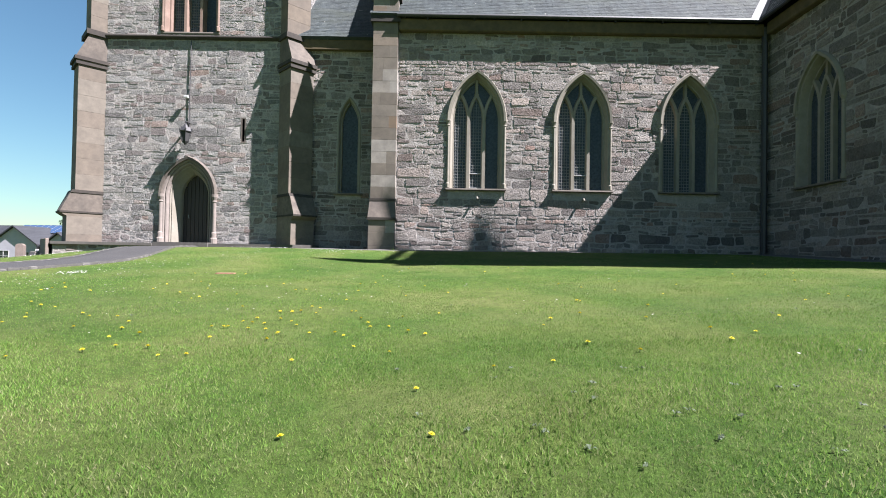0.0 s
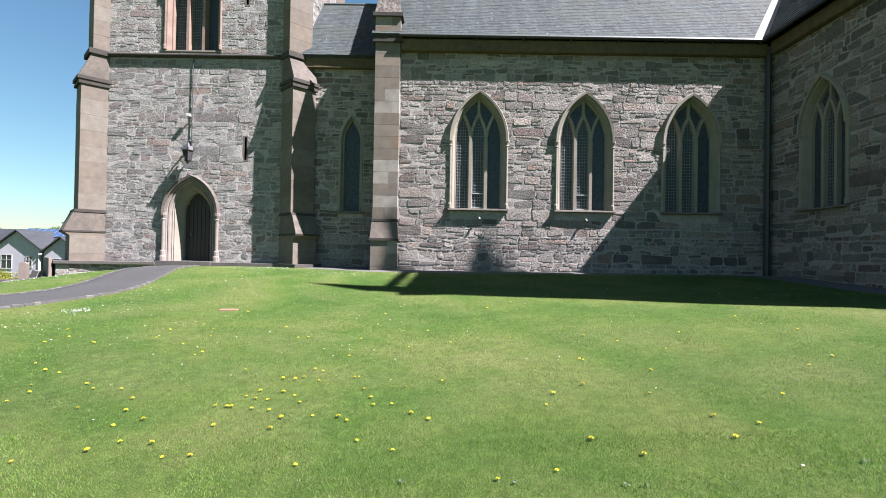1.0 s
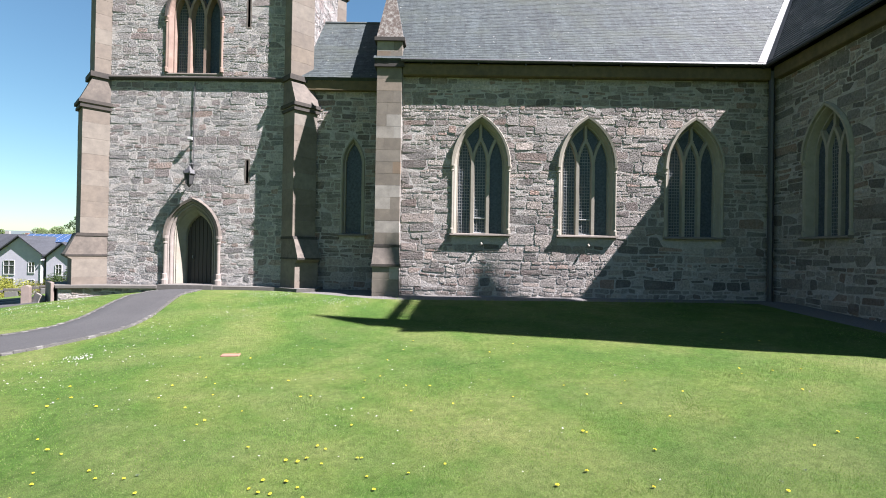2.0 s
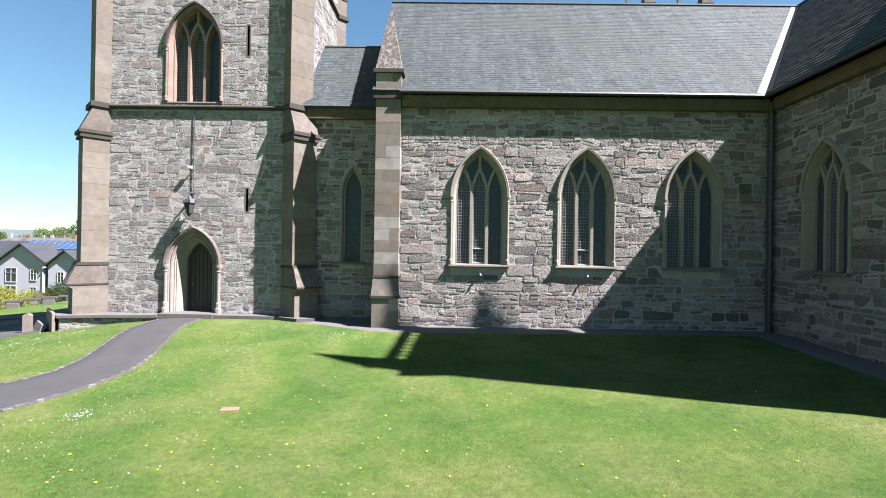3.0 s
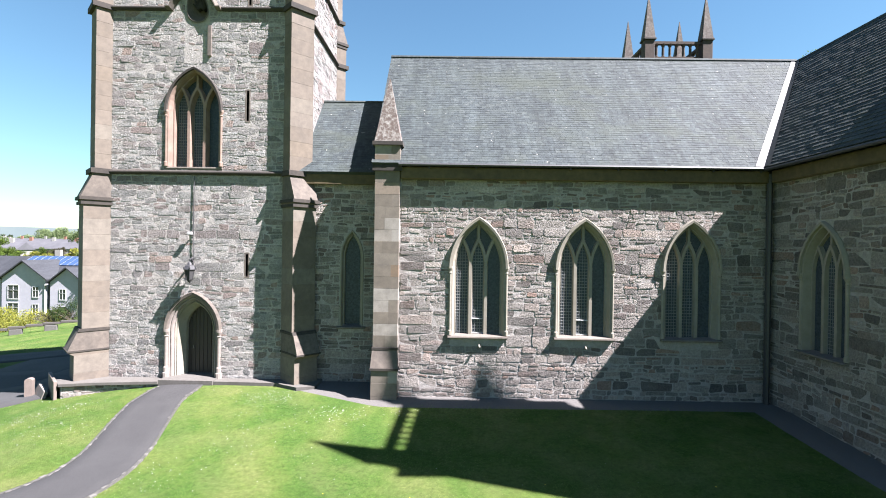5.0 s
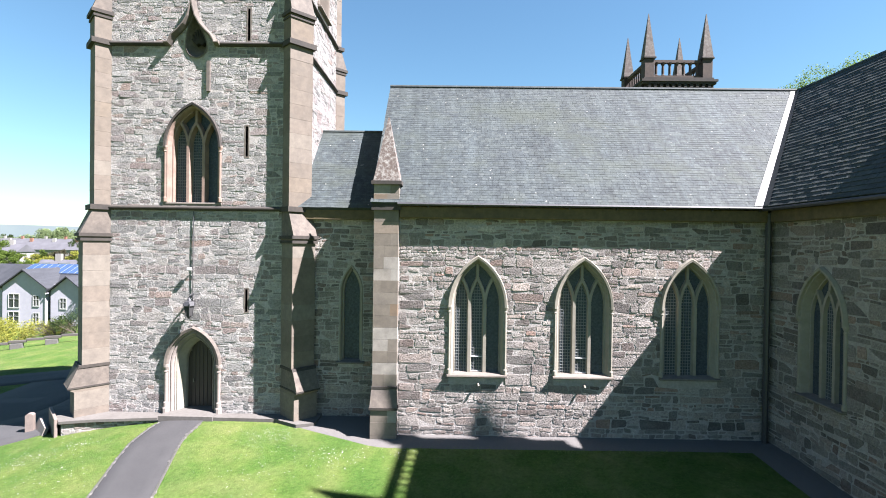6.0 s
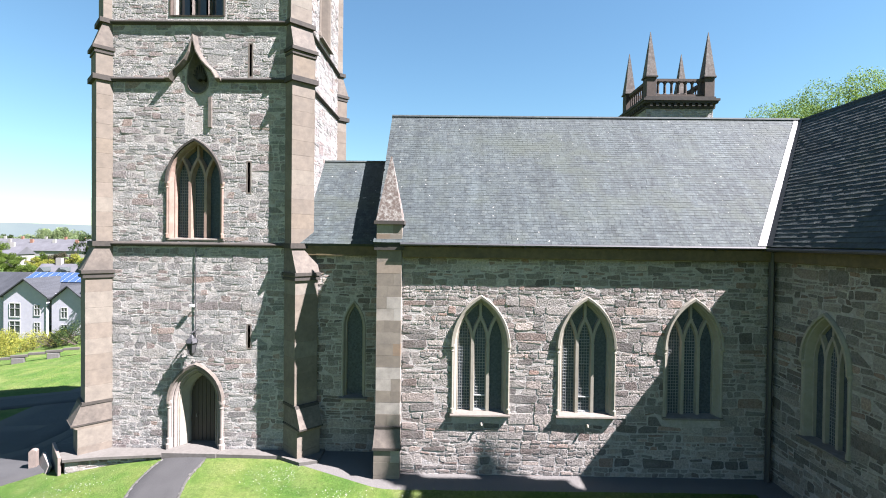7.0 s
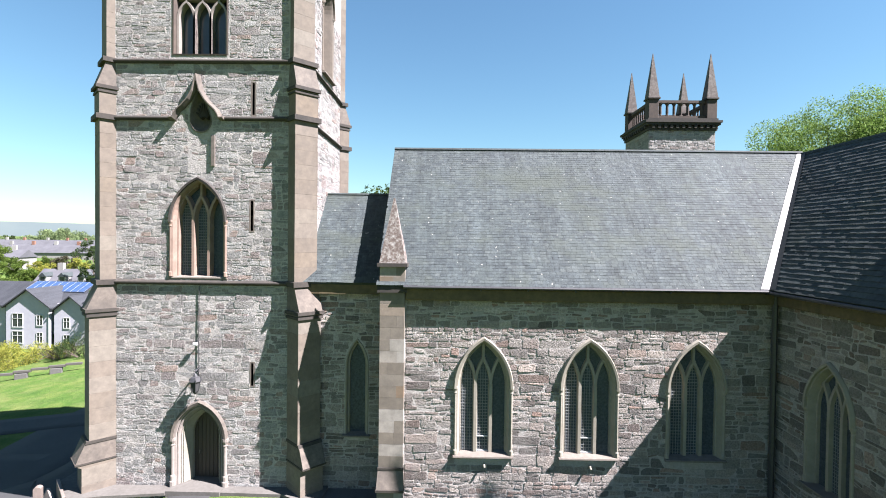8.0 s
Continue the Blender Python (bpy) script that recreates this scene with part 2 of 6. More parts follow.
M_leaf = leaf_material("spring_leaf", [(0.0, (0.03766, 0.06422, 0.0113)), (0.5, (0.06422, 0.1022, 0.01692)), (1.0, (0.09792, 0.1354, 0.02635))])
M_leaf_fresh = leaf_material("fresh_pale_leaf", [(0.0, (0.0779, 0.1333, 0.027)), (0.5, (0.1066, 0.172, 0.036)), (1.0, (0.1476, 0.2064, 0.054))])
M_leaf_dark = leaf_material("dark_leaf", [(0.0, (0.01676, 0.03098, 0.009547)), (0.5, (0.02864, 0.04774, 0.01433)), (1.0, (0.04774, 0.0716, 0.02144))])
M_leaf_yellow = leaf_material("yellow_green_leaf", [(0.0, (0.1089, 0.1242, 0.01971)), (0.5, (0.1674, 0.1773, 0.02961)), (1.0, (0.2376, 0.2268, 0.04446))])
M_leaf_brown = leaf_material("bare_hedge_twig", [(0.0, (0.03161, 0.02837, 0.01894)), (0.5, (0.05054, 0.04579, 0.02837)), (1.0, (0.07272, 0.06977, 0.04104))])
M_blade = leaf_material("grass_blade", [(0.0, (0.07979, 0.1648, 0.02993)), (0.45, (0.114, 0.2049, 0.03749)), (0.75, (0.1598, 0.2292, 0.05616)), (1.0, (0.239, 0.235, 0.1311))], 0.5)
# leaves of the distant trees, with haze mixed into the colour
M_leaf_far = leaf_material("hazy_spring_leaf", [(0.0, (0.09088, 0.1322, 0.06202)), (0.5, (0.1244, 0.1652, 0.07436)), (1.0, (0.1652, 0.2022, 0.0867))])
# the blue of distance is painted into the moor's base colour
M_hill = surface("haze_tinted_moor", (0.0368, 0.05194, 0.05489), (0.05018, 0.06537, 0.06375), 0.004, 1.0, bump_by=0)
M_petal_y = surface("yellow_petals", (0.4743, 0.3978, 0.00918), (0.5661, 0.4896, 0.0153), 30, 0.7, bump_by=0)
M_petal_w = surface("white_petals", (0.3591, 0.3591, 0.3402), (0.4059, 0.4059, 0.3915), 30, 0.7, bump_by=0)
M_weed = surface("weed_leaf", (0.02945, 0.04841, 0.02104), (0.05049, 0.06732, 0.03787), 20, 0.8, bump_by=0.2)

# mown turf: green with straw-coloured dry patches
M_turf, tt, tp = nodes_of("mown_turf")
n1 = noise_node(tt, 0.42, 6, 0.62)
r1 = ramp(tt, [(0.34, (0.0288, 0.06708, 0.01209)), (0.47, (0.0432, 0.08342, 0.01581)), (0.57, (0.0688, 0.0989, 0.02418)), (0.69, (0.104, 0.117, 0.04278))])
tt.links.new(n1.outputs[0], r1.inputs[0])
n2 = noise_node(tt, 9.0, 6, 0.75)
r2 = ramp(tt, [(0.32, (0.6, 0.62, 0.55)), (0.68, (1.35, 1.32, 1.3))])
tt.links.new(n2.outputs[0], r2.inputs[0])
n4 = noise_node(tt, 60.0, 4, 0.8)
r4 = ramp(tt, [(0.3, (0.6, 0.6, 0.55)), (0.7, (1.35, 1.35, 1.35))])
tt.links.new(n4.outputs[0], r4.inputs[0])
n5 = noise_node(tt, 0.75, 6, 0.62)
r5 = ramp(tt, [(0.46, (0, 0, 0)), (0.68, (0.6, 0.6, 0.6))])
tt.links.new(n5.outputs[0], r5.inputs[0])
n6 = noise_node(tt, 24.0, 4, 0.75)
r6 = ramp(tt, [(0.48, (0, 0, 0)), (0.66, (0.7, 0.7, 0.7))])
tt.links.new(n6.outputs[0], r6.inputs[0])
dry = mixed(tt, "MIX", r5.outputs[0], r1.outputs[0], (0.096, 0.1109, 0.04185))
dry = mixed(tt, "MIX", r6.outputs[0], dry, (0.0704, 0.1006, 0.03162))
turf = mixed(tt, "MULTIPLY", 1.0, mixed(tt, "MULTIPLY", 0.8, dry, r2.outputs[0]), r4.outputs[0])
tt.links.new(turf, tp.inputs["Base Color"])
tp.inputs["Roughness"].default_value = 0.95
tp.inputs["Specular IOR Level"].default_value = 0.08
n3 = noise_node(tt, 70.0, 5, 0.8)
bump(tt, tp, n3.outputs[0], 1.0, 0.03)

# old window glass: dusty, nearly dark, with a reflection that grows at a slant
M_glass, gt, gp = nodes_of("old_window_glass")
gn = noise_node(gt, 14.0, 4)
gr = ramp(gt, [(0.3, (0.05, 0.064, 0.08)), (0.7, (0.11, 0.135, 0.16))])
gt.links.new(gn.outputs[0], gr.inputs[0])
gt.links.new(gr.outputs[0], gp.inputs["Base Color"])
gp.inputs["Roughness"].default_value = 0.3
gp.inputs["Specular IOR Level"].default_value = 0.25
clear = gt.nodes.new("ShaderNodeBsdfTransparent")
clear.inputs[0].default_value = (0.10, 0.11, 0.12, 1)
gmix = gt.nodes.new("ShaderNodeMixShader")
gmix.inputs[0].default_value = 0.5
gt.links.new(clear.outputs[0], gmix.inputs[1])
gt.links.new(gp.outputs[0], gmix.inputs[2])
gt.links.new(gmix.outputs[0], gt.nodes["Material Output"].inputs[0])
bump(gt, gp, gn.outputs[0], 0.12, 0.01)


# ---- mesh helpers ----
def mesh_object(name, verts, faces, material, parent=None, label="", smooth=False):
    me = bpy.data.meshes.new(name)
    me.from_pydata([tuple(v) for v in verts], [], faces)
    me.materials.append(material)
    if smooth:
        me.polygons.foreach_set("use_smooth", [True] * len(me.polygons))
    me.update()
    ob = new(name, me)
    ob.parent = parent
    return tagged(ob, label)


def part(name, bm, material, parent, label=""):
    bmesh.ops.recalc_face_normals(bm, faces=bm.faces[:])
    me = bpy.data.meshes.new(name)
    bm.to_mesh(me)
    bm.free()
    me.materials.append(material)
    ob = new(name, me)
    ob.parent = parent
    return tagged(ob, label)


def thing(name, label, category, group="", kind=""):
    return tagged(new(name), label, category, group, kind)


def add_box(bm, x0, x1, y0, y1, z0, z1, m=None, bevel=0.0):
    vs = [bm.verts.new(v) for v in ((x0, y0, z0), (x1, y0, z0), (x1, y1, z0), (x0, y1, z0), (x0, y0, z1), (x1, y0, z1), (x1, y1, z1), (x0, y1, z1))]
    fs = [bm.faces.new([vs[i] for i in f]) for f in ((3, 2, 1, 0), (4, 5, 6, 7), (0, 1, 5, 4), (1, 2, 6, 5), (2, 3, 7, 6), (3, 0, 4, 7))]
    if bevel:
        r = bmesh.ops.bevel(bm, geom=list({e for f in fs for e in f.edges}), offset=bevel, segments=1, affect="EDGES")
        vs = [v for v in set(vs) | set(r["verts"]) if v.is_valid]
    if m is not None:
        bmesh.ops.transform(bm, matrix=m, verts=vs)
    return vs


def box_part(name, x0, x1, y0, y1, z0, z1, material, parent, label="", bevel=0.0, m=None):
    bm = bmesh.new()
    add_box(bm, x0, x1, y0, y1, z0, z1, m, bevel)
    return part(name, bm, material, parent, label)


def prism(name, outline, z0, z1, material, parent=None, label=""):
    """An upright prism over an outline of (x, y)."""
    n = len(outline)
    v = [(x, y, z0) for x, y in outline] + [(x, y, z1) for x, y in outline]
    f = [tuple(range(n - 1, -1, -1)), tuple(range(n, 2 * n))] + [(i, (i + 1) % n, n + (i + 1) % n, n + i) for i in range(n)]
    bm = bmesh.new()
    vs = [bm.verts.new(p) for p in v]
    for q in f:
        bm.faces.new([vs[i] for i in q])
    return part(name, bm, material, parent, label)


def add_tube(bm, pts, radius, sides=8, closed=False):
    rings = []
    pts = [Vector(p) for p in pts]
    for i, p in enumerate(pts):
        d = (pts[min(i + 1, len(pts) - 1)] - pts[max(i - 1, 0)]).normalized()
        a = d.cross(Vector((0, 0, 1)) if abs(d.z) < 0.9 else Vector((0, 1, 0))).normalized()
        b = d.cross(a)
        rad = radius[i] if isinstance(radius, (list, tuple)) else radius
        rings.append([bm.verts.new(p + rad * (math.cos(t) * a + math.sin(t) * b)) for t in [2 * math.pi * k / sides for k in range(sides)]])
    for r, s in zip(rings, rings[1:]):
        for k in range(sides):
            bm.faces.new((r[k], r[(k + 1) % sides], s[(k + 1) % sides], s[k]))
    bm.faces.new(rings[0])
    bm.faces.new(rings[-1][::-1])


def tube_part(name, pts, radius, material, parent, label="", sides=8):
    bm = bmesh.new()
    add_tube(bm, pts, radius, sides)
    return part(name, bm, material, parent, label)


class Plane:
    """A wall's plane: u along it, z up, d out of it."""

    def __init__(self, origin, along, out):
        self.o, self.a, self.n = Vector(origin), Vector(along), Vector(out)

    def at(self, u, z, d=0.0):
        return self.o + self.a * u + self.n * d + Vector((0, 0, z))


class Arch:
    """A pointed opening centred on u, with half-width a, springing at zs and its point at za; it stands on z0."""

    def __init__(self, u, a, z0, zs, za):
        self.u, self.a, self.z0, self.zs = u, a, z0, zs
        rise = za - zs
        self.r = (a * a + rise * rise) / (2 * a)

    def outline(self, grow=0.0, n=9, z0=None):
        """(u, z) from the foot on one side over the point to the other foot."""
        r = self.r + grow
        c = self.r - self.a
        top = math.acos(c / r)
        side = [(-(r * math.cos(top * i / n) - c), self.zs + r * math.sin(top * i / n)) for i in range(n + 1)]
        z = self.z0 if z0 is None else z0
        pts = [(-(self.a + grow), z)] + side
        pts += [(-u, w) for u, w in reversed(pts[:-1])]
        return [(self.u + u, w) for u, w in pts]

    def blocked(self, z, grow=0.0):
        r, c = self.r + grow, self.r - self.a
        if z < self.z0 - grow * 0.6 or z >= self.zs + math.sqrt(max(r * r - c * c, 0)):
            return None
        w = self.a + grow if z < self.zs else math.sqrt(max(r * r - (z - self.zs) ** 2, 0)) - c
        return (self.u - w, self.u + w) if w > 0 else None


class Slot:
    """A square-headed opening."""

    def __init__(self, u0, u1, z0, z1):
        self.u0, self.u1, self.z0, self.z1 = u0, u1, z0, z1

    def outline(self, grow=0.0, n=0, z0=None):
        return [(self.u0 - grow, self.z0 - grow), (self.u0 - grow, self.z1 + grow), (self.u1 + grow, self.z1 + grow), (self.u1 + grow, self.z0 - grow)]

    def blocked(self, z, grow=0.0):
        return (self.u0 - grow, self.u1 + grow) if self.z0 - grow < z < self.z1 + grow else None


def wall(name, plane, outline, holes, thick, material, parent, label=""):
    """A wall of that thickness with openings that go through it."""
    bm = bmesh.new()
    edges = []
    for loop in [outline] + holes:
        vs = [bm.verts.new(plane.at(u, z)) for u, z in loop]
        edges += [bm.edges.new((vs[i], vs[(i + 1) % len(vs)])) for i in range(len(vs))]
    bmesh.ops.triangle_fill(bm, edges=edges, use_beauty=True, use_dissolve=False)
    r = bmesh.ops.extrude_face_region(bm, geom=bm.faces[:])
    bmesh.ops.translate(bm, verts=[v for v in r["geom"] if isinstance(v, bmesh.types.BMVert)], vec=-plane.n * thick)
    return part(name, bm, material, parent, label)


def loft(name, plane, loops, material, parent, label="", closed=False):
    """A moulding: the space between outlines of equal length, each at its depth d."""
    v, f = [], []
    n = len(loops[0][0])
    for pts, d in loops:
        v += [plane.at(u, z, d) for u, z in pts]
    for k in range(len(loops) - 1):
        for i in range(n if closed else n - 1):
            j = (i + 1) % n
            f.append((k * n + i, k * n + j, (k + 1) * n + j, (k + 1) * n + i))
    bm = bmesh.new()
    vs = [bm.verts.new(p) for p in v]
    for q in f:
        bm.faces.new([vs[i] for i in q])
    return part(name, bm, material, parent, label)


def bar_along(bm, plane, pts, half, d0, d1, tip=0.62):
    """A bar of square section that follows (u, z) points, between depths d0 and d1."""
    ring = []
    for i, (u, z) in enumerate(pts):
        u0, z0 = pts[max(i - 1, 0)]
        u1, z1 = pts[min(i + 1, len(pts) - 1)]
        du, dz = u1 - u0, z1 - z0
        k = math.hypot(du, dz) or 1
        nu, nz = -dz / k * half, du / k * half
        ring.append([bm.verts.new(plane.at(u + s * nu, z + s * nz, d)) for s, d in ((1, d0), (tip, d1), (-tip, d1), (-1, d0))])
    for a, b in zip(ring, ring[1:]):
        for k in range(4):
            bm.faces.new((a[k], a[(k + 1) % 4], b[(k + 1) % 4], b[k]))
    bm.faces.new(ring[0])
    bm.faces.new(ring[-1][::-1])


def stone_block(plane, corners, proud, rng, rim=0.012, jitter=0.03):
    """A rough stone face: an uneven outline, a bevelled rim and a tilted, lumpy top."""
    (ua, za), (ub, zb), (uc, zc), (ud, zd) = corners
    w, h = min(ub - ua, uc - ud), min(zd - za, zc - zb)
    j = min(jitter, 0.22 * min(w, h))
    k = min(0.22, 0.026 / max(w, 0.05))

    def q(s, t):
        u = (ua * (1 - s) + ub * s) * (1 - t) + (ud * (1 - s) + uc * s) * t
        z = (za * (1 - s) + zb * s) * (1 - t) + (zd * (1 - s) + zc * s) * t
        return u + rng.uniform(-j, j) * 0.6, z + rng.uniform(-j, j) * 0.8
    ring = [q(k, 0), q(1 - k, 0), q(1, 0.22), q(1, 0.8), q(1 - k, 1), q(k, 1), q(0, 0.78), q(0, 0.2)]
    cu, cz = sum(p[0] for p in ring) / 8, sum(p[1] for p in ring) / 8
    tu, tz = rng.uniform(-0.035, 0.035), rng.uniform(-0.05, 0.05)
    v = [plane.at(u, z, -0.008) for u, z in ring]
    for u, z in ring:
        s = max(0.4, 1 - rim / max(math.hypot(u - cu, z - cz), 0.02))
        uu, zz = cu + (u - cu) * s, cz + (z - cz) * s
        v.append(plane.at(uu, zz, proud * rng.uniform(0.6, 1.0) + tu * (uu - cu) + tz * (zz - cz)))
    v.append(plane.at(cu, cz, proud * 0.95))
    f = [(i, (i + 1) % 8, 8 + (i + 1) % 8, 8 + i) for i in range(8)] + [(8 + i, 8 + (i + 1) % 8, 16) for i in range(8)]
    return v, f


def free_spans(u0, u1, blocks):
    spans = [(u0, u1)]
    for b0, b1 in blocks:
        nxt = []
        for s0, s1 in spans:
            if b1 <= s0 or b0 >= s1:
                nxt.append((s0, s1))
                continue
            if b0 > s0:
                nxt.append((s0, b0))
            if b1 < s1:
                nxt.append((b1, s1))
        spans = nxt
    return [s for s in spans if s[1] - s[0] > 0.05]


def rubble(plane, u0, u1, z0, z1, openings, seed, parent, grow=0.02, keep=300, near=(0.0, 3.0), size=0.88, gap=0.03, proud=(0.003, 0.024), limit=None, material=None):
    """Random rubble in rough courses round the openings: the stones of one stretch as parts, the others joined."""
    rng = random.Random(seed)
    out = []
    z = z0
    while z < z1 - 0.04:
        h = min(rng.choice((0.1, 0.14, 0.19, 0.24, 0.28, 0.33)) * size * rng.uniform(0.85, 1.15), z1 - z)
        blocks = []
        for o in openings:
            for zz in (z, z + h * 0.5, z + h):
                b = o.blocked(zz, grow)
                if b:
                    blocks.append(b)
        a, b = (u0, u1) if limit is None else limit(z + h)
        for s0, s1 in free_spans(a, b, blocks):
            u = s0
            while u < s1 - 0.03:
                w = rng.choice((0.7, 1.1, 1.5, 2.0, 2.7)) * h * rng.uniform(0.85, 1.15) + rng.uniform(0.02, 0.16) * size
                if s1 - u - w < 0.12:
                    w = s1 - u
                cells = [(u, u + w, z, z + h)]
                if h > 0.17 * size and rng.random() < 0.45:
                    t = z + h * rng.choice((0.3, 0.42, 0.6, 0.7))
                    if w > 0.35 and rng.random() < 0.6:
                        k = u + w * rng.uniform(0.35, 0.65)
                        cells = [(u, k, z, t), (k, u + w, z, t), (u, u + w, t, z + h)] if rng.random() < 0.5 else [(u, u + w, z, t), (u, k, t, z + h), (k, u + w, t, z + h)]
                    else:
                        cells = [(u, u + w, z, t), (u, u + w, t, z + h)]
                for c0, c1, e0, e1 in cells:
                    g = gap * rng.uniform(0.2, 1.5) * 0.5
                    cs = []
                    for c, e, su, sz in ((c0, e0, g, g), (c1, e0, -g, g), (c1, e1, -g, -g), (c0, e1, g, -g)):
                        du = 0.05 * size * noise.noise((c * 2.1, e * 5.0, seed + 0.5)) if s0 + 0.05 < c < s1 - 0.05 else 0.0
                        dz = 0.075 * size * noise.noise((c * 2.4, e * 3.0, seed))
                        cs.append((c + su + du, min(max(e + sz + dz, z0), z1)))
                    if c1 - c0 > 0.06 and cs[3][1] - cs[0][1] > 0.035 and cs[2][1] - cs[1][1] > 0.035:
                        out.append(((c0 + c1) / 2, (e0 + e1) / 2, stone_block(plane, cs, rng.uniform(*proud), rng)))
                u += w
        z += h
    lay_pieces("stone", out, material or M_stone, parent, keep, near)


def lay_pieces(name, out, material, parent, keep, near, rest_label=""):
    """The pieces nearest to one spot of the wall as parts of their own, the others joined."""
    out.sort(key=lambda s: math.hypot(s[0] - near[0], s[1] - near[1]))
    for _, _, (v, f) in out[:keep]:
        mesh_object(name, v, f, material, parent)
    vs, fs = [], []
    for _, _, (v, f) in out[keep:]:
        n = len(vs)
        vs += v
        fs += [tuple(i + n for i in q) for q in f]
    if vs:
        tagged(mesh_object(name + "work", vs, fs, material, parent), kind="stuff")


# ---- the ground ----
def lerp_table(x, table):
    if x <= table[0][0]:
        return table[0][1]
    for (a, p), (b, q) in zip(table, table[1:]):
        if x <= b:
            t = (x - a) / (b - a)
            return p + (q - p) * t
    return table[-1][1]


FALL = [(-120, -1.9), (-40, -1.8), (-20, -1.25), (-12.7, -0.80), (-9, -0.62), (-5.1, -0.35), (-2.5, -0.08), (-1.0, 0.08), (0.5, 0.12), (60, 0.1)]
WEST = [(-400, 1.5), (-200, 0.2), (-176, 0.0), (-130, -1.5), (-100, -4.5), (-75, -5.2), (-60, -5.0), (-47, -4.6), (-40, -3.6), (-36, -3.0), (-28, -2.1), (-22, -1.55), (-17, -1.05), (-14, -0.75), (-12, -0.46), (-10, -0.2), (-8, -0.03), (-6, 0.0), (100, 0.0)]


def land(x, y):
    """The height of the ground."""
    z = lerp_table(y, FALL)
    z += 0.045 * min(max(x - 1, 0), 8) * min(max(-y / 6, 0), 1)
    wz = lerp_table(x, WEST)
    if wz < 0:
        k = min(max((x + 14) / 6, 0.25), 1) if y < 0 else 1.0
        z = z * k + wz
    r = math.hypot(x, y)
    z += 0.04 * noise.noise((x * 0.25, y * 0.25, 3.0)) * min(1.0, max(abs(y) - 1.2, 0) / 3) * (1 if r < 60 else 3)
    if r > 700:
        k = min((r - 700) / 1700, 1.0)
        a = math.atan2(x, y)
        z += k * (4 + 4 * noise.noise((a * 6.0, 0.3, 0.0)))
    return z


def ticks(lo, hi, step, far, ratio):
    t = list(np.arange(lo, hi + 1e-6, step))
    s, v = step, hi
    while v < far:
        s *= ratio
        v += s
        t.append(v)
    s, v = step, lo
    while v > -far:
        s *= ratio
        v -= s
        t.insert(0, v)
    return [float(q) for q in t]


def sheet(name, xs, ys, height, material, parent=None):
    v = [(x, y, height(x, y)) for y in ys for x in xs]
    n = len(xs)
    f = [(j * n + i, j * n + i + 1, (j + 1) * n + i + 1, (j + 1) * n + i) for j in range(len(ys) - 1) for i in range(n - 1)]
    return mesh_object(name, v, f, material, parent, smooth=True)


ground = sheet("ground", ticks(-34, 26, 0.5, 3200, 1.13), ticks(-26, 26, 0.5, 3200, 1.13), land, M_turf)
tagged(ground, "mown green lawn with dry straw-coloured patches", "lawn", kind="structure")


def ribbon(name, centre, widths, material, lift, label, category, cuts=6, crown=0.0):
    """A strip that follows the ground."""
    pts = []
    n = len(centre)
    for i in range(n - 1):
        p0, p1, p2, p3 = (Vector((*centre[max(0, min(n - 1, k))], 0)) for k in (i - 1, i, i + 1, i + 2))
        for s in range(cuts):
            t = s / cuts
            p = 0.5 * ((2 * p1) + (p2 - p0) * t + (2 * p0 - 5 * p1 + 4 * p2 - p3) * t * t + (3 * p1 - p0 - 3 * p2 + p3) * t ** 3)
            pts.append((p, widths[i] + (widths[i + 1] - widths[i]) * t))
    pts.append((Vector((*centre[-1], 0)), widths[-1]))
    v, f, edge = [], [], ([], [])
    m = 7
    for i, (p, w) in enumerate(pts):
        d = pts[min(i + 1, len(pts) - 1)][0] - pts[max(i - 1, 0)][0]
        side = Vector((-d.y, d.x, 0)).normalized()
        for k in range(m):
            s = (-0.5, -0.485, -0.25, 0.0, 0.25, 0.485, 0.5)[k]
            q = p + side * w * s
            v.append((q.x, q.y, land(q.x, q.y) + (lift + crown * (1 - 4 * s * s) if 0 < k < m - 1 else -0.05)))
        edge[0].append(p - side * w / 2)
        edge[1].append(p + side * w / 2)
    for i in range(len(pts) - 1):
        for k in range(m - 1):
            f.append((i * m + k, i * m + k + 1, (i + 1) * m + k + 1, (i + 1) * m + k))
    ob = mesh_object(name, v, f, material, smooth=True)
    tagged(ob, label, category, kind="structure")
    return ob, edge


path, path_edges = ribbon("path", [(-7.75, 1.1), (-7.65, -0.6), (-7.2, -2.4), (-6.75, -4.1), (-6.8, -5.5), (-7.6, -6.8), (-9.2, -7.8), (-11.5, -8.6), (-15, -9.4)],
                          [1.55, 1.6, 1.6, 1.65, 1.8, 1.95, 2.05, 2.1, 2.1], M_asphalt, 0.035, "grey asphalt path that curves up to the church door", "path")
for side in path_edges:
    ribbon("path_edging", [(p.x, p.y) for p in side[2::4]], [0.06] * len(side[2::4]), M_edging, 0.05, "thin pale edging of small stones along the path", "edging", cuts=5)
road, _ = ribbon("road", [(-13.2, -13), (-14.8, -6), (-16.2, -1), (-17.2, 3.5), (-18.0, 8), (-18.5, 13), (-19, 18), (-20, 27)],
                 [4.4, 4.2, 4.0, 4.6, 5.6, 5.8, 5.0, 5.0], M_asphalt, 0.03, "asphalt churchyard drive in the tower's shade", "road")
ribbon("road", [(-18, 11.6), (-22, 11.4), (-27, 10.6), (-36, 9.2), (-52, 8)], [3.0, 3.0, 3.0, 3.2, 3.2], M_asphalt, 0.036, "asphalt arm of the churchyard drive", "road")
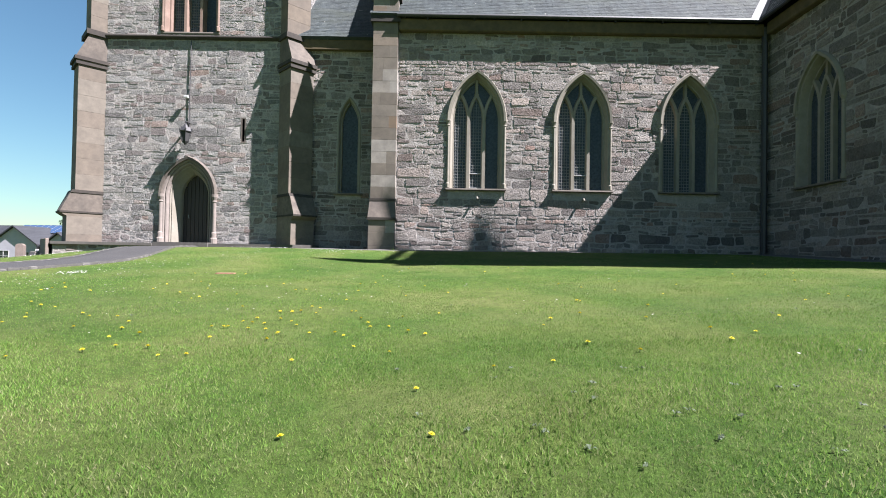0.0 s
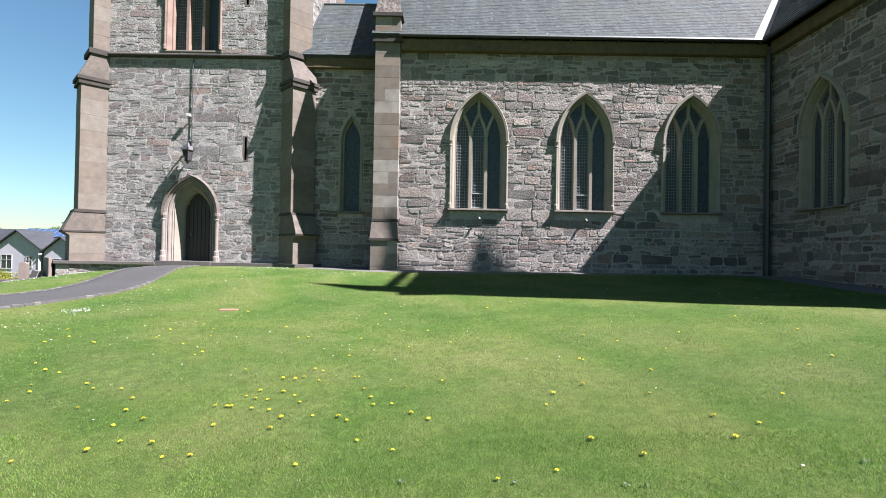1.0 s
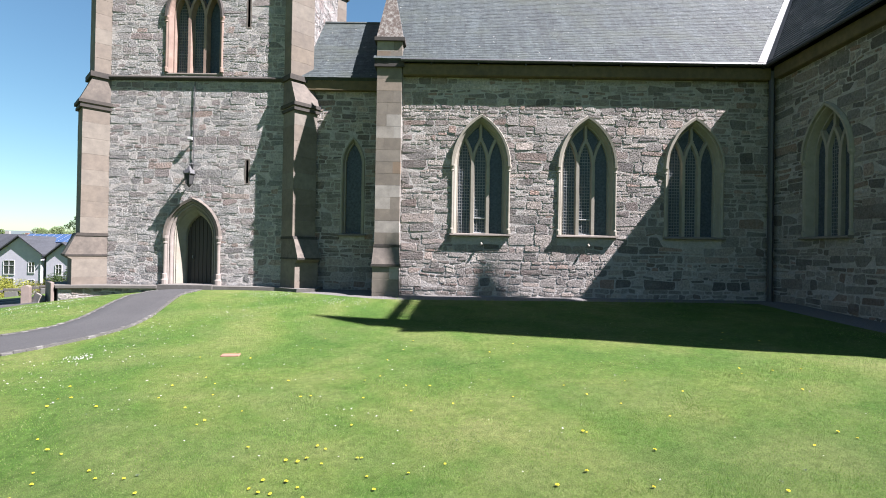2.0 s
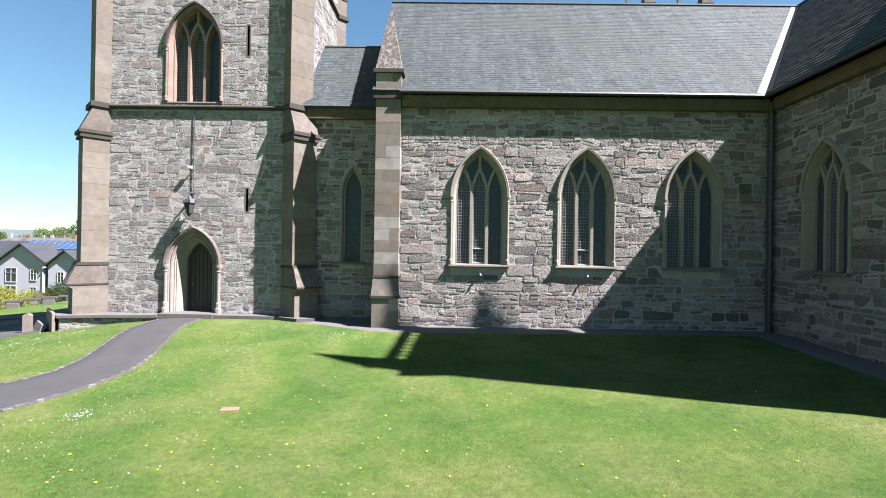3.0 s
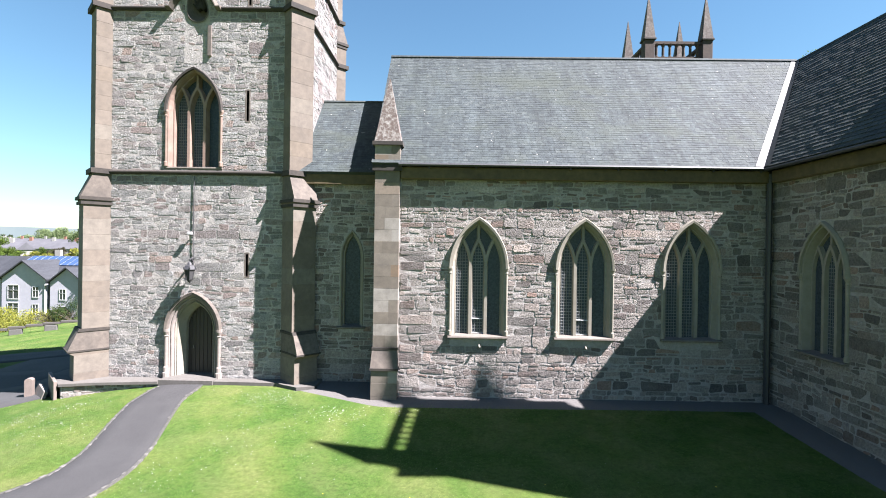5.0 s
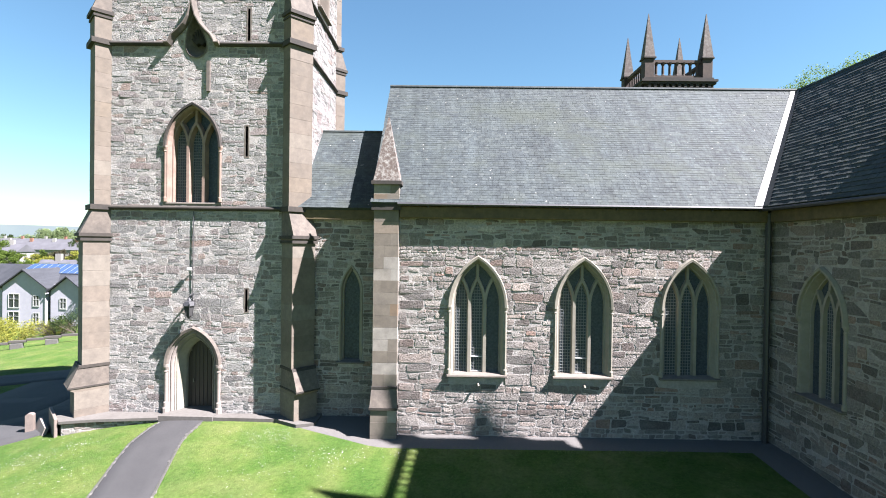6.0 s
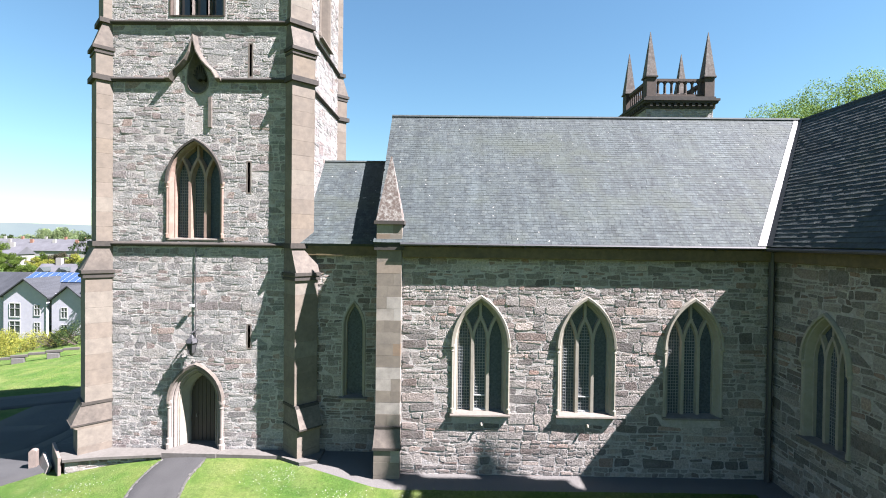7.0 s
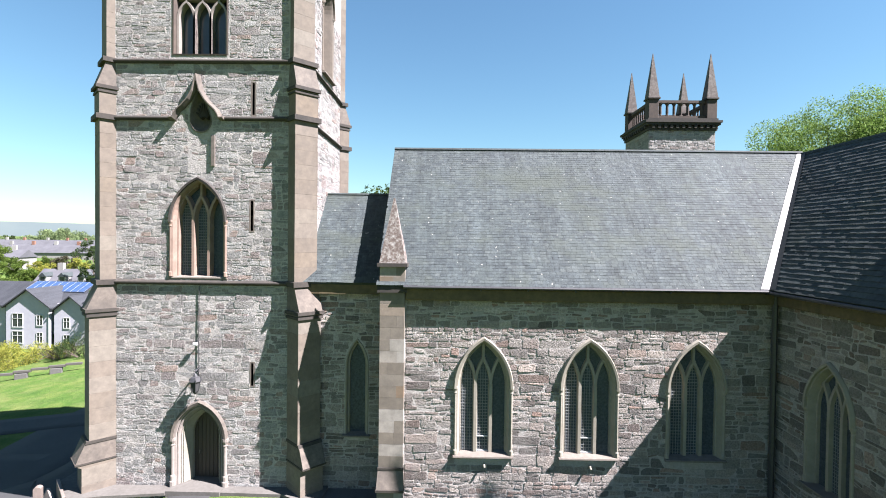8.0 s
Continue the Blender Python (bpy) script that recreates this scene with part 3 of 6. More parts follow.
ribbon("road", [(-17.4, 4.6), (-21, 5.1), (-27, 4.8), (-40, 3)], [3.6, 3.4, 3.4, 3.4], M_asphalt, 0.042, "asphalt arm of the drive towards the gate", "road")

ribbon("road", [(-22.0, -5.5), (-17.9, -1.4), (-14.95, 1.45), (-14.05, 2.4), (-13.9, 5.0), (-14.5, 9.0)], [4.0, 4.0, 4.0, 4.0, 3.0, 3.0], M_asphalt, 0.05, "grey asphalt drive beside the lawn", "road")

# far hills at the edge of the view, the haze before them put into their colour
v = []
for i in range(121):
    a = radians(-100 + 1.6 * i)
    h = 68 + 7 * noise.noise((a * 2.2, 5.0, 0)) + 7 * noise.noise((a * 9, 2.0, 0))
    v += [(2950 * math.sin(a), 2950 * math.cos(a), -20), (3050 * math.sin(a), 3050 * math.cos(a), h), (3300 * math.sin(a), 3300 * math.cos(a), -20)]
tagged(mesh_object("backdrop", v, [(i * 3 + k, i * 3 + 3 + k, i * 3 + 4 + k, i * 3 + 1 + k) for i in range(120) for k in range(2)], M_hill, smooth=True), "low hills on the horizon, tinted blue-green with haze", "hills", kind="structure")

# the strip of gravel along the walls
v, f = [], []
GX = [i * 0.4 for i in range(-9, 32)]
for i, x in enumerate(GX):
    y1 = -1.0 - 0.06 * noise.noise((x * 1.5, 0, 0)) if x > -0.6 else 0.55 - (x + 3.6) * 0.5
    y0 = 0.2 if x > -0.8 else 1.8
    for k in range(4):
        y = y1 + (y0 - y1) * k / 3
        v.append((x, y, land(x, y) + (0.03 if k else 0.0)))
for i in range(len(GX) - 1):
    for k in range(3):
        f.append((i * 4 + k, (i + 1) * 4 + k, (i + 1) * 4 + k + 1, i * 4 + k + 1))
gravel = tagged(mesh_object("gravel_strip", v, f, M_gravel), "grey gravel strip at the foot of the church walls", "gravel", kind="structure")
v, f = [], []
for i in range(17):
    y = -1.0 - i * 0.45
    for k in range(4):
        x = 11.3 + 0.05 * noise.noise((y, 2.0, 0)) + k * 0.4
        v.append((x, y, land(x, y) + (0.028 if k else 0.0)))
for i in range(16):
    for k in range(3):
        f.append((i * 4 + k, i * 4 + k + 1, (i + 1) * 4 + k + 1, (i + 1) * 4 + k))
tagged(mesh_object("gravel_strip", v, f, M_gravel), "grey gravel strip at the foot of the transept", "gravel", kind="structure")


# ---- the church: parts that recur ----
def tracery_window(plane, arch, parent, name, stone, deep=0.24, rim=0.12, lights=3, frame_w=0.082, hood=True, lattice=(True, True, True), vent=False, tall_sill=0.07, hood_mat=None, sill_out=0.16, proud=0.085):
    """A pointed window with mullions that branch into crossing bars, leaded panes, hood, shafts and sill."""
    w = new(name)
    w.parent = parent
    hood_mat = hood_mat or stone
    z0 = arch.z0
    if hood:
        loft("hood_mould", plane, [(arch.outline(0.0, z0=arch.zs - 0.05), 0.02), (arch.outline(0.0, z0=arch.zs - 0.05), 0.12), (arch.outline(0.07, z0=arch.zs - 0.05), 0.13),
                                   (arch.outline(0.10, z0=arch.zs - 0.05), 0.05), (arch.outline(0.10, z0=arch.zs - 0.05), -0.02)], hood_mat, w)
        for s in (-1, 1):
            u = arch.u + s * (arch.a + 0.04)
            bm = bmesh.new()
            rings = [(z0 + 0.02, 0.075), (z0 + 0.16, 0.07), (z0 + 0.2, 0.045), (arch.zs - 0.22, 0.045), (arch.zs - 0.2, 0.065), (arch.zs - 0.15, 0.05), (arch.zs - 0.05, 0.09), (arch.zs + 0.02, 0.09)]
            add_tube(bm, [plane.at(u, z, 0.02) for z, _ in rings], [r for _, r in rings], 8)
            part("shaft", bm, stone, w)
    loft("surround", plane, [(arch.outline(0.02), -0.03), (arch.outline(0.0), 0.035), (arch.outline(-0.04), 0.03), (arch.outline(-0.07), -0.05), (arch.outline(-rim), -deep + 0.03), (arch.outline(-rim), -deep - 0.12)], stone, w)
    bm = bmesh.new()
    for (d0, d1, zz0, zz1) in ((sill_out, -deep - 0.1, z0 - tall_sill, z0),):
        a = arch.a + 0.10
        vs = [bm.verts.new(plane.at(arch.u + s * a, z, d)) for s in (-1, 1) for z, d in ((zz0, 0.0 - 0.02), (zz0, d0 - 0.03), (zz1 - 0.05, d0), (zz1 - 0.005, d0 - 0.01), (zz1 + 0.05, d1), (zz0, d1))]
        n = 6
        bm.faces.new(vs[:n])
        bm.faces.new(vs[n:])
        for i in range(n):
            bm.faces.new((vs[i], vs[(i + 1) % n], vs[n + (i + 1) % n], vs[n + i]))
    part("sill", bm, M_sill, w, "projecting brownish stone sill")
    # mullions that branch into the heads of the lights
    ai = arch.a - rim
    R = arch.r - rim
    d0, d1 = -deep - 0.06, -deep + proud
    us = [-ai + 2 * ai * k / lights for k in range(1, lights)]
    step = 0
    for m in us:
        bm = bmesh.new()
        bar_along(bm, plane, [(arch.u + m, z0), (arch.u + m, arch.zs + 0.03)], frame_w, d0, d1)
        for s in (-1, 1):
            pts = []
            for k in range(30):
                t = k * 0.0425
                uu, zz = m + s * R * (1 - math.cos(t)), arch.zs + R * math.sin(t)
                lim = (R ** 2 - (zz - arch.zs) ** 2)
                pts.append((arch.u + uu, zz))
                if lim <= 0 or abs(uu) > math.sqrt(lim) - (R - ai) or (m * s < 0 and uu * s >= 0):
                    break
            step += 1
            bar_along(bm, plane, pts, frame_w * 0.85, d0 - 0.003 * step, d1 - 0.004 * step)
        part("mullion", bm, stone, w)
    bm = bmesh.new()
    for s in (-1, 1):
        pts = [(arch.u - s * ai + s * R * (1 - math.cos(t)), arch.zs + R * math.sin(t)) for t in [k * 0.085 for k in range(13)]]
        good = [p for p in pts if abs(p[0] - arch.u) <= ai and (p[0] - arch.u) * s <= 0.02]
        step += 1
        bar_along(bm, plane, [(arch.u - s * ai, z0)] + good, frame_w * 0.55, d0 - 0.003 * step, d1 - 0.004 * step)
    if lights == 3:
        foot = arch.zs + R * math.sin(math.acos(1 - ai / lights / R)) - 0.03
        bar_along(bm, plane, [(arch.u, foot), (arch.u, arch.zs + math.sqrt(R * R - (R - ai) ** 2))], frame_w * 0.8, d0 - 0.02, d1 - 0.03)
    part("tracery", bm, stone, w)
    # a pane for each light, and the head
    edges = [-ai] + us + [ai]
    for k in range(lights):
        a0, a1 = edges[k], edges[k + 1]
        top = arch.zs + R * math.sin(math.acos(max(-1, 1 - (a1 - a0) / (2 * R))))
        mid = (a0 + a1) / 2
        loop = [(a0, z0), (a1, z0), (a1, arch.zs), (a1 - (a1 - a0) * 0.15, arch.zs + (top - arch.zs) * 0.55), (mid, top), (a0 + (a1 - a0) * 0.15, arch.zs + (top - arch.zs) * 0.55), (a0, arch.zs)]
        q = mesh_object("pane", [plane.at(arch.u + u, z, -deep - 0.03) for u, z in loop], [tuple(range(len(loop)))], M_glass, w)
        q.visible_shadow = False
        if lattice[k]:
            bm = bmesh.new()
            n = max(3, round((a1 - a0) / 0.085))
            for i in range(1, n):
                u = a0 + (a1 - a0) * i / n
                e = abs(u - mid) / ((a1 - a0) / 2)
                bar_along(bm, plane, [(arch.u + u, z0 + 0.03), (arch.u + u, arch.zs + (top - arch.zs) * (1 - e ** 1.5) * 0.95)], 0.008, -deep - 0.028, -deep - 0.016)
            rows = round((top - z0) / 0.105)
            for i in range(1, rows):
                z = z0 + (top - z0) * i / rows
                e = 1.0 if z < arch.zs else (1 - ((z - arch.zs) / (top - arch.zs))) ** 0.6
                bar_along(bm, plane, [(arch.u + mid - (a1 - a0) / 2 * e, z), (arch.u + mid + (a1 - a0) / 2 * e, z)], 0.008 if i % 8 else 0.014, -deep - 0.028, -deep - 0.016)
            part("lattice", bm, M_lattice, w, "pale leaded lattice")
    head = [p for p in arch.outline(-rim) if p[1] >= arch.zs - 0.01]
    q = mesh_object("pane", [plane.at(u, z, -deep - 0.036) for u, z in head], [tuple(range(len(head)))], M_glass, w)
    q.visible_shadow = False
    if vent:
        bm = bmesh.new()
        c0, c1 = arch.u + us[0] + 0.05, arch.u + us[1] - 0.05
        loop = [(c0, z0 + 0.06), (c0, z0 + 0.55), (c1, z0 + 0.55), (c1, z0 + 0.06), (c0, z0 + 0.06)]
        for a, b in zip(loop, loop[1:]):
            bar_along(bm, plane, [a, b], 0.018, -deep - 0.02, -deep + 0.03)
        part("vent_frame", bm, M_white, w, "white opening vent frame")
    return w


def ashlar_pier(parent, name, base, axes, levels, material=None, course=0.36, seed=1, split=False):
    """A buttress: (z, half width, depth) levels of a shaft that stands out along axes[1], cut into courses of ashlar blocks."""
    ob = new(name)
    ob.parent = parent
    a, n = Vector((*axes[0], 0)), Vector((*axes[1], 0))
    rng = random.Random(seed)

    def ring(z, h, p, s0, s1, back=-0.62):
        return [Vector((*base, z)) + a * s * h + n * q for s, q in ((s0, back), (s1, back), (s1, p), (s0, p))]
    for (z0, h0, p0, h1, p1, z1, kind) in levels:
        steps = max(1, round((z1 - z0) / course)) if kind == "shaft" else 1
        for i in range(steps):
            za, zb = z0 + (z1 - z0) * i / steps, z0 + (z1 - z0) * (i + 1) / steps
            ha, hb = h0 + (h1 - h0) * i / steps, h0 + (h1 - h0) * (i + 1) / steps
            pa, pb = p0 + (p1 - p0) * i / steps, p0 + (p1 - p0) * (i + 1) / steps
            g = 0.0015 if kind == "shaft" else 0.0
            e = rng.uniform(-0.003, 0.003) if kind == "shaft" else 0
            cut = rng.uniform(-0.45, 0.45)
            for s0, s1 in (((-1, cut), (cut, 1)) if split and kind == "shaft" and rng.random() < 0.8 else ((-1, 1),)):
                r = ring(za + g, ha + e, pa + e, s0, s1) + ring(zb, hb + e, pb + e, s0, s1)
                bm = bmesh.new()
                vs = [bm.verts.new(q) for q in r]
                for q in ((3, 2, 1, 0), (4, 5, 6, 7), (0, 1, 5, 4), (1, 2, 6, 5), (2, 3, 7, 6), (3, 0, 4, 7)):
                    bm.faces.new([vs[k] for k in q])
                if kind == "shaft":
                    bmesh.ops.bevel(bm, geom=[q for q in bm.edges], offset=0.004, segments=1, affect="EDGES")
                part("block" if kind == "shaft" else "weathering", bm, (material or M_ashlar) if kind in ("shaft", "cap") else M_string if kind == "lip" else M_slope, ob)
    return ob


M_slope = surface("weathered_slope_stone", (0.0612, 0.0504, 0.04176), (0.1188, 0.09936, 0.08064), 6, 0.92, (0.0432, 0.03816, 0.03312), 1.2, 50, 0.5)


def slates(plane_at, rows, span, seed, parent, keep, near, material, width=0.25, lap=0.014, loose=(0.75, 1.5)):
    """Courses of slates: plane_at(u, s, d) with s up the slope in metres; span(s) gives the ends of a course."""
    rng = random.Random(seed)
    out = []
    s = 0.0
    for i in range(rows[0]):
        h = rows[1]
        a, b = span(s)
        a2, b2 = span(s + h)
        u = a - rng.uniform(0, width)
        while u < b:
            w = width * rng.uniform(0.85, 1.15)
            c0, c1 = max(u, a), min(u + w - 0.006, b)
            t0, t1 = max(c0, a2), min(c1, b2)
            if c1 - c0 > 0.03 and t1 > t0:
                j = rng.uniform(-0.007, 0.007)
                d = lap * rng.uniform(*loose)
                v = [plane_at(c0, s + j, d), plane_at(c1, s + j + rng.uniform(-0.004, 0.004), d * rng.uniform(0.85, 1.15)), plane_at(t1, s + h + 0.03, 0.002), plane_at(t0, s + h + 0.03, 0.002),
                     plane_at(c0, s + j, -0.01), plane_at(c1, s + j, -0.01)]
                out.append(((c0 + c1) / 2, s, (v, [(0, 1, 2, 3), (4, 5, 1, 0), (0, 3, 4), (5, 2, 1)])))
            u += w
        s += h
    lay_pieces("slate", out, material, parent, keep, near)


# ---- nave ----
nave = thing("church_nave", "rubble-stone church nave with pointed windows and slate roof", "church")
P_nave = Plane((0, 0, 0), (1, 0, 0), (0, -1, 0))
EAVE_Z, EAVE_Y, RIDGE_Y, RIDGE_Z = 7.9, -0.32, 4.6, 13.25
EAVE_X, RIDGE_X = 11.9, 16.28
W_nave = [Arch(u, 0.9, 2.2, 4.5, 6.08) for u in (2.69, 6.22, 9.76)]
wall_n = wall("wall", P_nave, [(-0.8, -0.6), (12.5, -0.6), (12.5, 7.75), (-0.8, 7.75)], [a.outline() for a in W_nave], 0.6, M_mortar, nave)
for k, a in enumerate(W_nave):
    tracery_window(P_nave, a, nave, "window", M_dressed, lattice=(True, True, False), vent=k < 2)
# back, gable and inside
PB = Plane((0, 9.2, 0), (1, 0, 0), (0, 1, 0))
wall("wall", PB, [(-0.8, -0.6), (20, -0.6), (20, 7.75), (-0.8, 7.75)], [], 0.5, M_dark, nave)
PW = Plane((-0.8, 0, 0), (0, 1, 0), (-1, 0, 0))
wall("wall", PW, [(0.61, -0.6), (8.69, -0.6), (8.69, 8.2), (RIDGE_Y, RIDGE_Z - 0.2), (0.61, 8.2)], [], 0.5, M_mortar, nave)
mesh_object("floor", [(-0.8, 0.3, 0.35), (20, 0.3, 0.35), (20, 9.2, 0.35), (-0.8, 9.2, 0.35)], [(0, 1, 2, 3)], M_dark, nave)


def roof_block(name, a, b, c, d, material, parent, thick=0.12):
    """A roof slope from four corners, with thickness."""
    n = (Vector(b) - Vector(a)).cross(Vector(d) - Vector(a)).normalized() * thick
    p = [Vector(q) for q in (a, b, c, d)]
    v = p + [q - n for q in p]
    return mesh_object(name, v, [(0, 1, 2, 3), (7, 6, 5, 4), (0, 4, 5, 1), (1, 5, 6, 2), (2, 6, 7, 3), (3, 7, 4, 0)], material, parent)


nave_roof = roof_block("roof", (-0.87, EAVE_Y, EAVE_Z), (EAVE_X, EAVE_Y, EAVE_Z), (RIDGE_X, RIDGE_Y, RIDGE_Z), (-0.87, RIDGE_Y, RIDGE_Z), M_slate, nave)
roof_block("roof", (20, 9.5, EAVE_Z), (-0.87, 9.5, EAVE_Z), (-0.87, RIDGE_Y, RIDGE_Z), (20, RIDGE_Y, RIDGE_Z), M_slate, nave)
SL = math.hypot(RIDGE_Y - EAVE_Y, RIDGE_Z - EAVE_Z)
UY, UZ = (RIDGE_Y - EAVE_Y) / SL, (RIDGE_Z - EAVE_Z) / SL
slates(lambda u, s, d: (u, EAVE_Y + UY * s - UZ * d, EAVE_Z + UZ * s + UY * d), (56, SL / 56), lambda s: (-0.9, EAVE_X - 0.2 + (RIDGE_X - EAVE_X) * min(s / SL, 1)), 5, nave_roof, 300, (4, 2), M_slate, width=0.2, lap=0.008)
tube_part("ridge_tile", [(-0.9, RIDGE_Y, RIDGE_Z + 0.0), (RIDGE_X, RIDGE_Y, RIDGE_Z + 0.0)], 0.085, M_slate, nave_roof, sides=6)
box_part("cornice", 0.06, 12.15, -0.22, 0.05, 7.4, 7.8, M_cornice, nave, "lichened stone cornice", 0.03)
for x in np.arange(1.0, 12, 1.55):
    box_part("gutter_bracket", x - 0.02, x + 0.02, -0.3, -0.2, 7.74, 7.84, M_iron, nave)
tube_part("gutter", [(0.0, EAVE_Y - 0.02, EAVE_Z - 0.05), (EAVE_X - 0.05, EAVE_Y - 0.02, EAVE_Z - 0.05)], 0.055, M_iron, nave, "black cast-iron gutter")
# small overflow pipes under the sills
for a in W_nave[:2]:
    tube_part("spout", [(a.u + 0.05, 0.05, 1.9), (a.u + 0.05, -0.12, 1.9), (a.u + 0.06, -0.16, 1.84)], 0.035, M_dressed, nave)
# corner pier with its pyramid cap
ashlar_pier(nave, "buttress", (-0.38, 0.0), ((1, 0), (0, -1)),
            [(-0.2, 0.43, 0.42, 0.43, 0.42, 1.1, "shaft"), (1.08, 0.47, 0.47, 0.47, 0.47, 1.16, "lip"), (1.16, 0.45, 0.44, 0.42, 0.22, 1.75, "slope"), (1.72, 0.435, 0.25, 0.435, 0.25, 1.8, "lip"),
             (1.8, 0.41, 0.2, 0.41, 0.2, 7.65, "shaft"), (7.65, 0.49, 0.28, 0.49, 0.28, 7.85, "lip"), (7.85, 0.42, 0.22, 0.42, 0.22, 8.5, "shaft"), (8.5, 0.5, 0.3, 0.5, 0.3, 8.62, "lip")], M_pier, 0.38, seed=3, split=True)
bm = bmesh.new()
vs = [bm.verts.new(q) for q in ((-0.82, -0.26, 8.62), (0.06, -0.26, 8.62), (0.06, 0.6, 8.62), (-0.82, 0.6, 8.62), (-0.36, 0.15, 10.8), (-0.40, 0.15, 10.8), (-0.40, 0.19, 10.8), (-0.36, 0.19, 10.8))]
for q in ((3, 2, 1, 0), (0, 1, 4, 5), (1, 2, 7, 4), (2, 3, 6, 7), (3, 0, 5, 6), (4, 7, 6, 5)):
    bm.faces.new([vs[k] for k in q])
part("pyramid_cap", bm, M_cap, nave, "stone pyramid cap with white lichen spots")
tube_part("downpipe", [(12.2, -0.16, 7.7), (12.2, -0.16, 0.1)], 0.09, M_iron, nave, "black downpipe in the corner")

# ---- link between nave and tower ----
link = thing("church_link", "narrow rubble-stone church bay with one lancet window", "church")
P_link = Plane((0, 1.6, 0), (1, 0, 0), (0, -1, 0))
W_link = Arch(-1.87, 0.42, 2.18, 4.73, 5.73)
wall("wall", P_link, [(-4.1, -0.6), (-0.8, -0.6), (-0.8, 7.75), (-4.1, 7.75)], [W_link.outline()], 0.5, M_mortar, link)
tracery_window(P_link, W_link, link, "window", M_dressed, deep=0.2, rim=0.1, lights=1, lattice=(False,), hood=False)
link_roof = roof_block("roof", (-4.1, 1.3, 7.82), (-0.75, 1.3, 7.82), (-0.75, 4.58, 11.3), (-4.1, 4.58, 11.3), M_slate, link)
roof_block("roof", (-0.75, 7.9, 7.82), (-4.1, 7.9, 7.82), (-4.1, 4.58, 11.3), (-0.75, 4.58, 11.3), M_slate, link)
LS = math.hypot(3.28, 3.48)
slates(lambda u, s, d: (u, 1.3 + 3.28 / LS * s - 3.48 / LS * d, 7.82 + 3.48 / LS * s + 3.28 / LS * d), (36, LS / 36), lambda s: (-4.05, -0.8), 6, link_roof, 120, (-2.5, 1.0), M_slate, width=0.2, lap=0.008)
tube_part("ridge_tile", [(-4.1, 4.58, 11.3), (-0.8, 4.58, 11.3)], 0.07, M_slate, link_roof, sides=6)
box_part("cornice", -4.0, -0.85, 1.4, 1.62, 7.4, 7.74, M_cornice, link)
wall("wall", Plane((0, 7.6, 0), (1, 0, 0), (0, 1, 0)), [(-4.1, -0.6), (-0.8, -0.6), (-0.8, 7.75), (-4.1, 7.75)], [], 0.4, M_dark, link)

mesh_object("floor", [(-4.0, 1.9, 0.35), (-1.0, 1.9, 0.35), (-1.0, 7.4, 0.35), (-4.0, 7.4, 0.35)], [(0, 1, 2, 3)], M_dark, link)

# ---- transept ----
transept = thing("church_transept", "shaded rubble-stone transept with dark slate roof", "church")
P_tr = Plane((12.4, 0, 0), (0, -1, 0), (-1, 0, 0))
T_END = 6.2
W_tr = Arch(2.3, 0.84, 2.2, 4.5, 5.95)
wall("wall", P_tr, [(0, -0.6), (T_END, -0.6), (T_END, 7.75), (0, 7.75)], [W_tr.outline()], 0.6, M_mortar, transept)
tracery_window(P_tr, W_tr, transept, "window", M_dressed, lattice=(False, True, False))
PS = Plane((0, -T_END, 0), (1, 0, 0), (0, -1, 0))
wall("wall", PS, [(12.4, -0.6), (19.8, -0.6), (19.8, 7.75), (RIDGE_X, RIDGE_Z - 0.12), (12.4, 7.75)], [], 0.5, M_mortar, transept)
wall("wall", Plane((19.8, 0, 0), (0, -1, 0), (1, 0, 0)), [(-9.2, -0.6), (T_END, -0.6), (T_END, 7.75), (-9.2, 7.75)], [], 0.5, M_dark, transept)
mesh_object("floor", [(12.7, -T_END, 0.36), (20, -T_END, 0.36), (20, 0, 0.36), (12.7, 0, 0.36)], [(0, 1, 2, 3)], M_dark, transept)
tr_roof = roof_block("roof", (EAVE_X, -T_END - 0.2, EAVE_Z), (RIDGE_X, -T_END - 0.2, RIDGE_Z), (RIDGE_X, RIDGE_Y, RIDGE_Z), (EAVE_X, EAVE_Y, EAVE_Z), M_slate, transept)
roof_block("roof", (20.2, 9.5, EAVE_Z), (RIDGE_X, 9.5, RIDGE_Z), (RIDGE_X, -T_END - 0.2, RIDGE_Z), (20.2, -T_END - 0.2, EAVE_Z), M_slate, transept)
TS = math.hypot(RIDGE_X - EAVE_X, RIDGE_Z - EAVE_Z)
TX, TZ = (RIDGE_X - EAVE_X) / TS, (RIDGE_Z - EAVE_Z) / TS
slates(lambda u, s, d: (EAVE_X + TX * s - TZ * d, -u, EAVE_Z + TZ * s + TX * d), (38, TS / 38), lambda s: (-EAVE_Y + 0.24 - (RIDGE_Y - EAVE_Y) * min(s / TS, 1), T_END + 0.25), 8, tr_roof, 300, (2, 2), M_slate, lap=0.021, loose=(0.8, 1.2))
tube_part("ridge_tile", [(RIDGE_X, RIDGE_Y, RIDGE_Z - 0.06), (RIDGE_X, -T_END - 0.2, RIDGE_Z - 0.06)], 0.08, M_slate, tr_roof, sides=6)
box_part("cornice", 12.16, 12.45, -T_END, -0.3, 7.4, 7.8, M_cornice, transept, "lichened stone cornice", 0.03)
tube_part("gutter", [(EAVE_X - 0.02, EAVE_Y - 0.1, EAVE_Z - 0.09), (EAVE_X - 0.02, -T_END, EAVE_Z - 0.09)], 0.06, M_iron, transept)
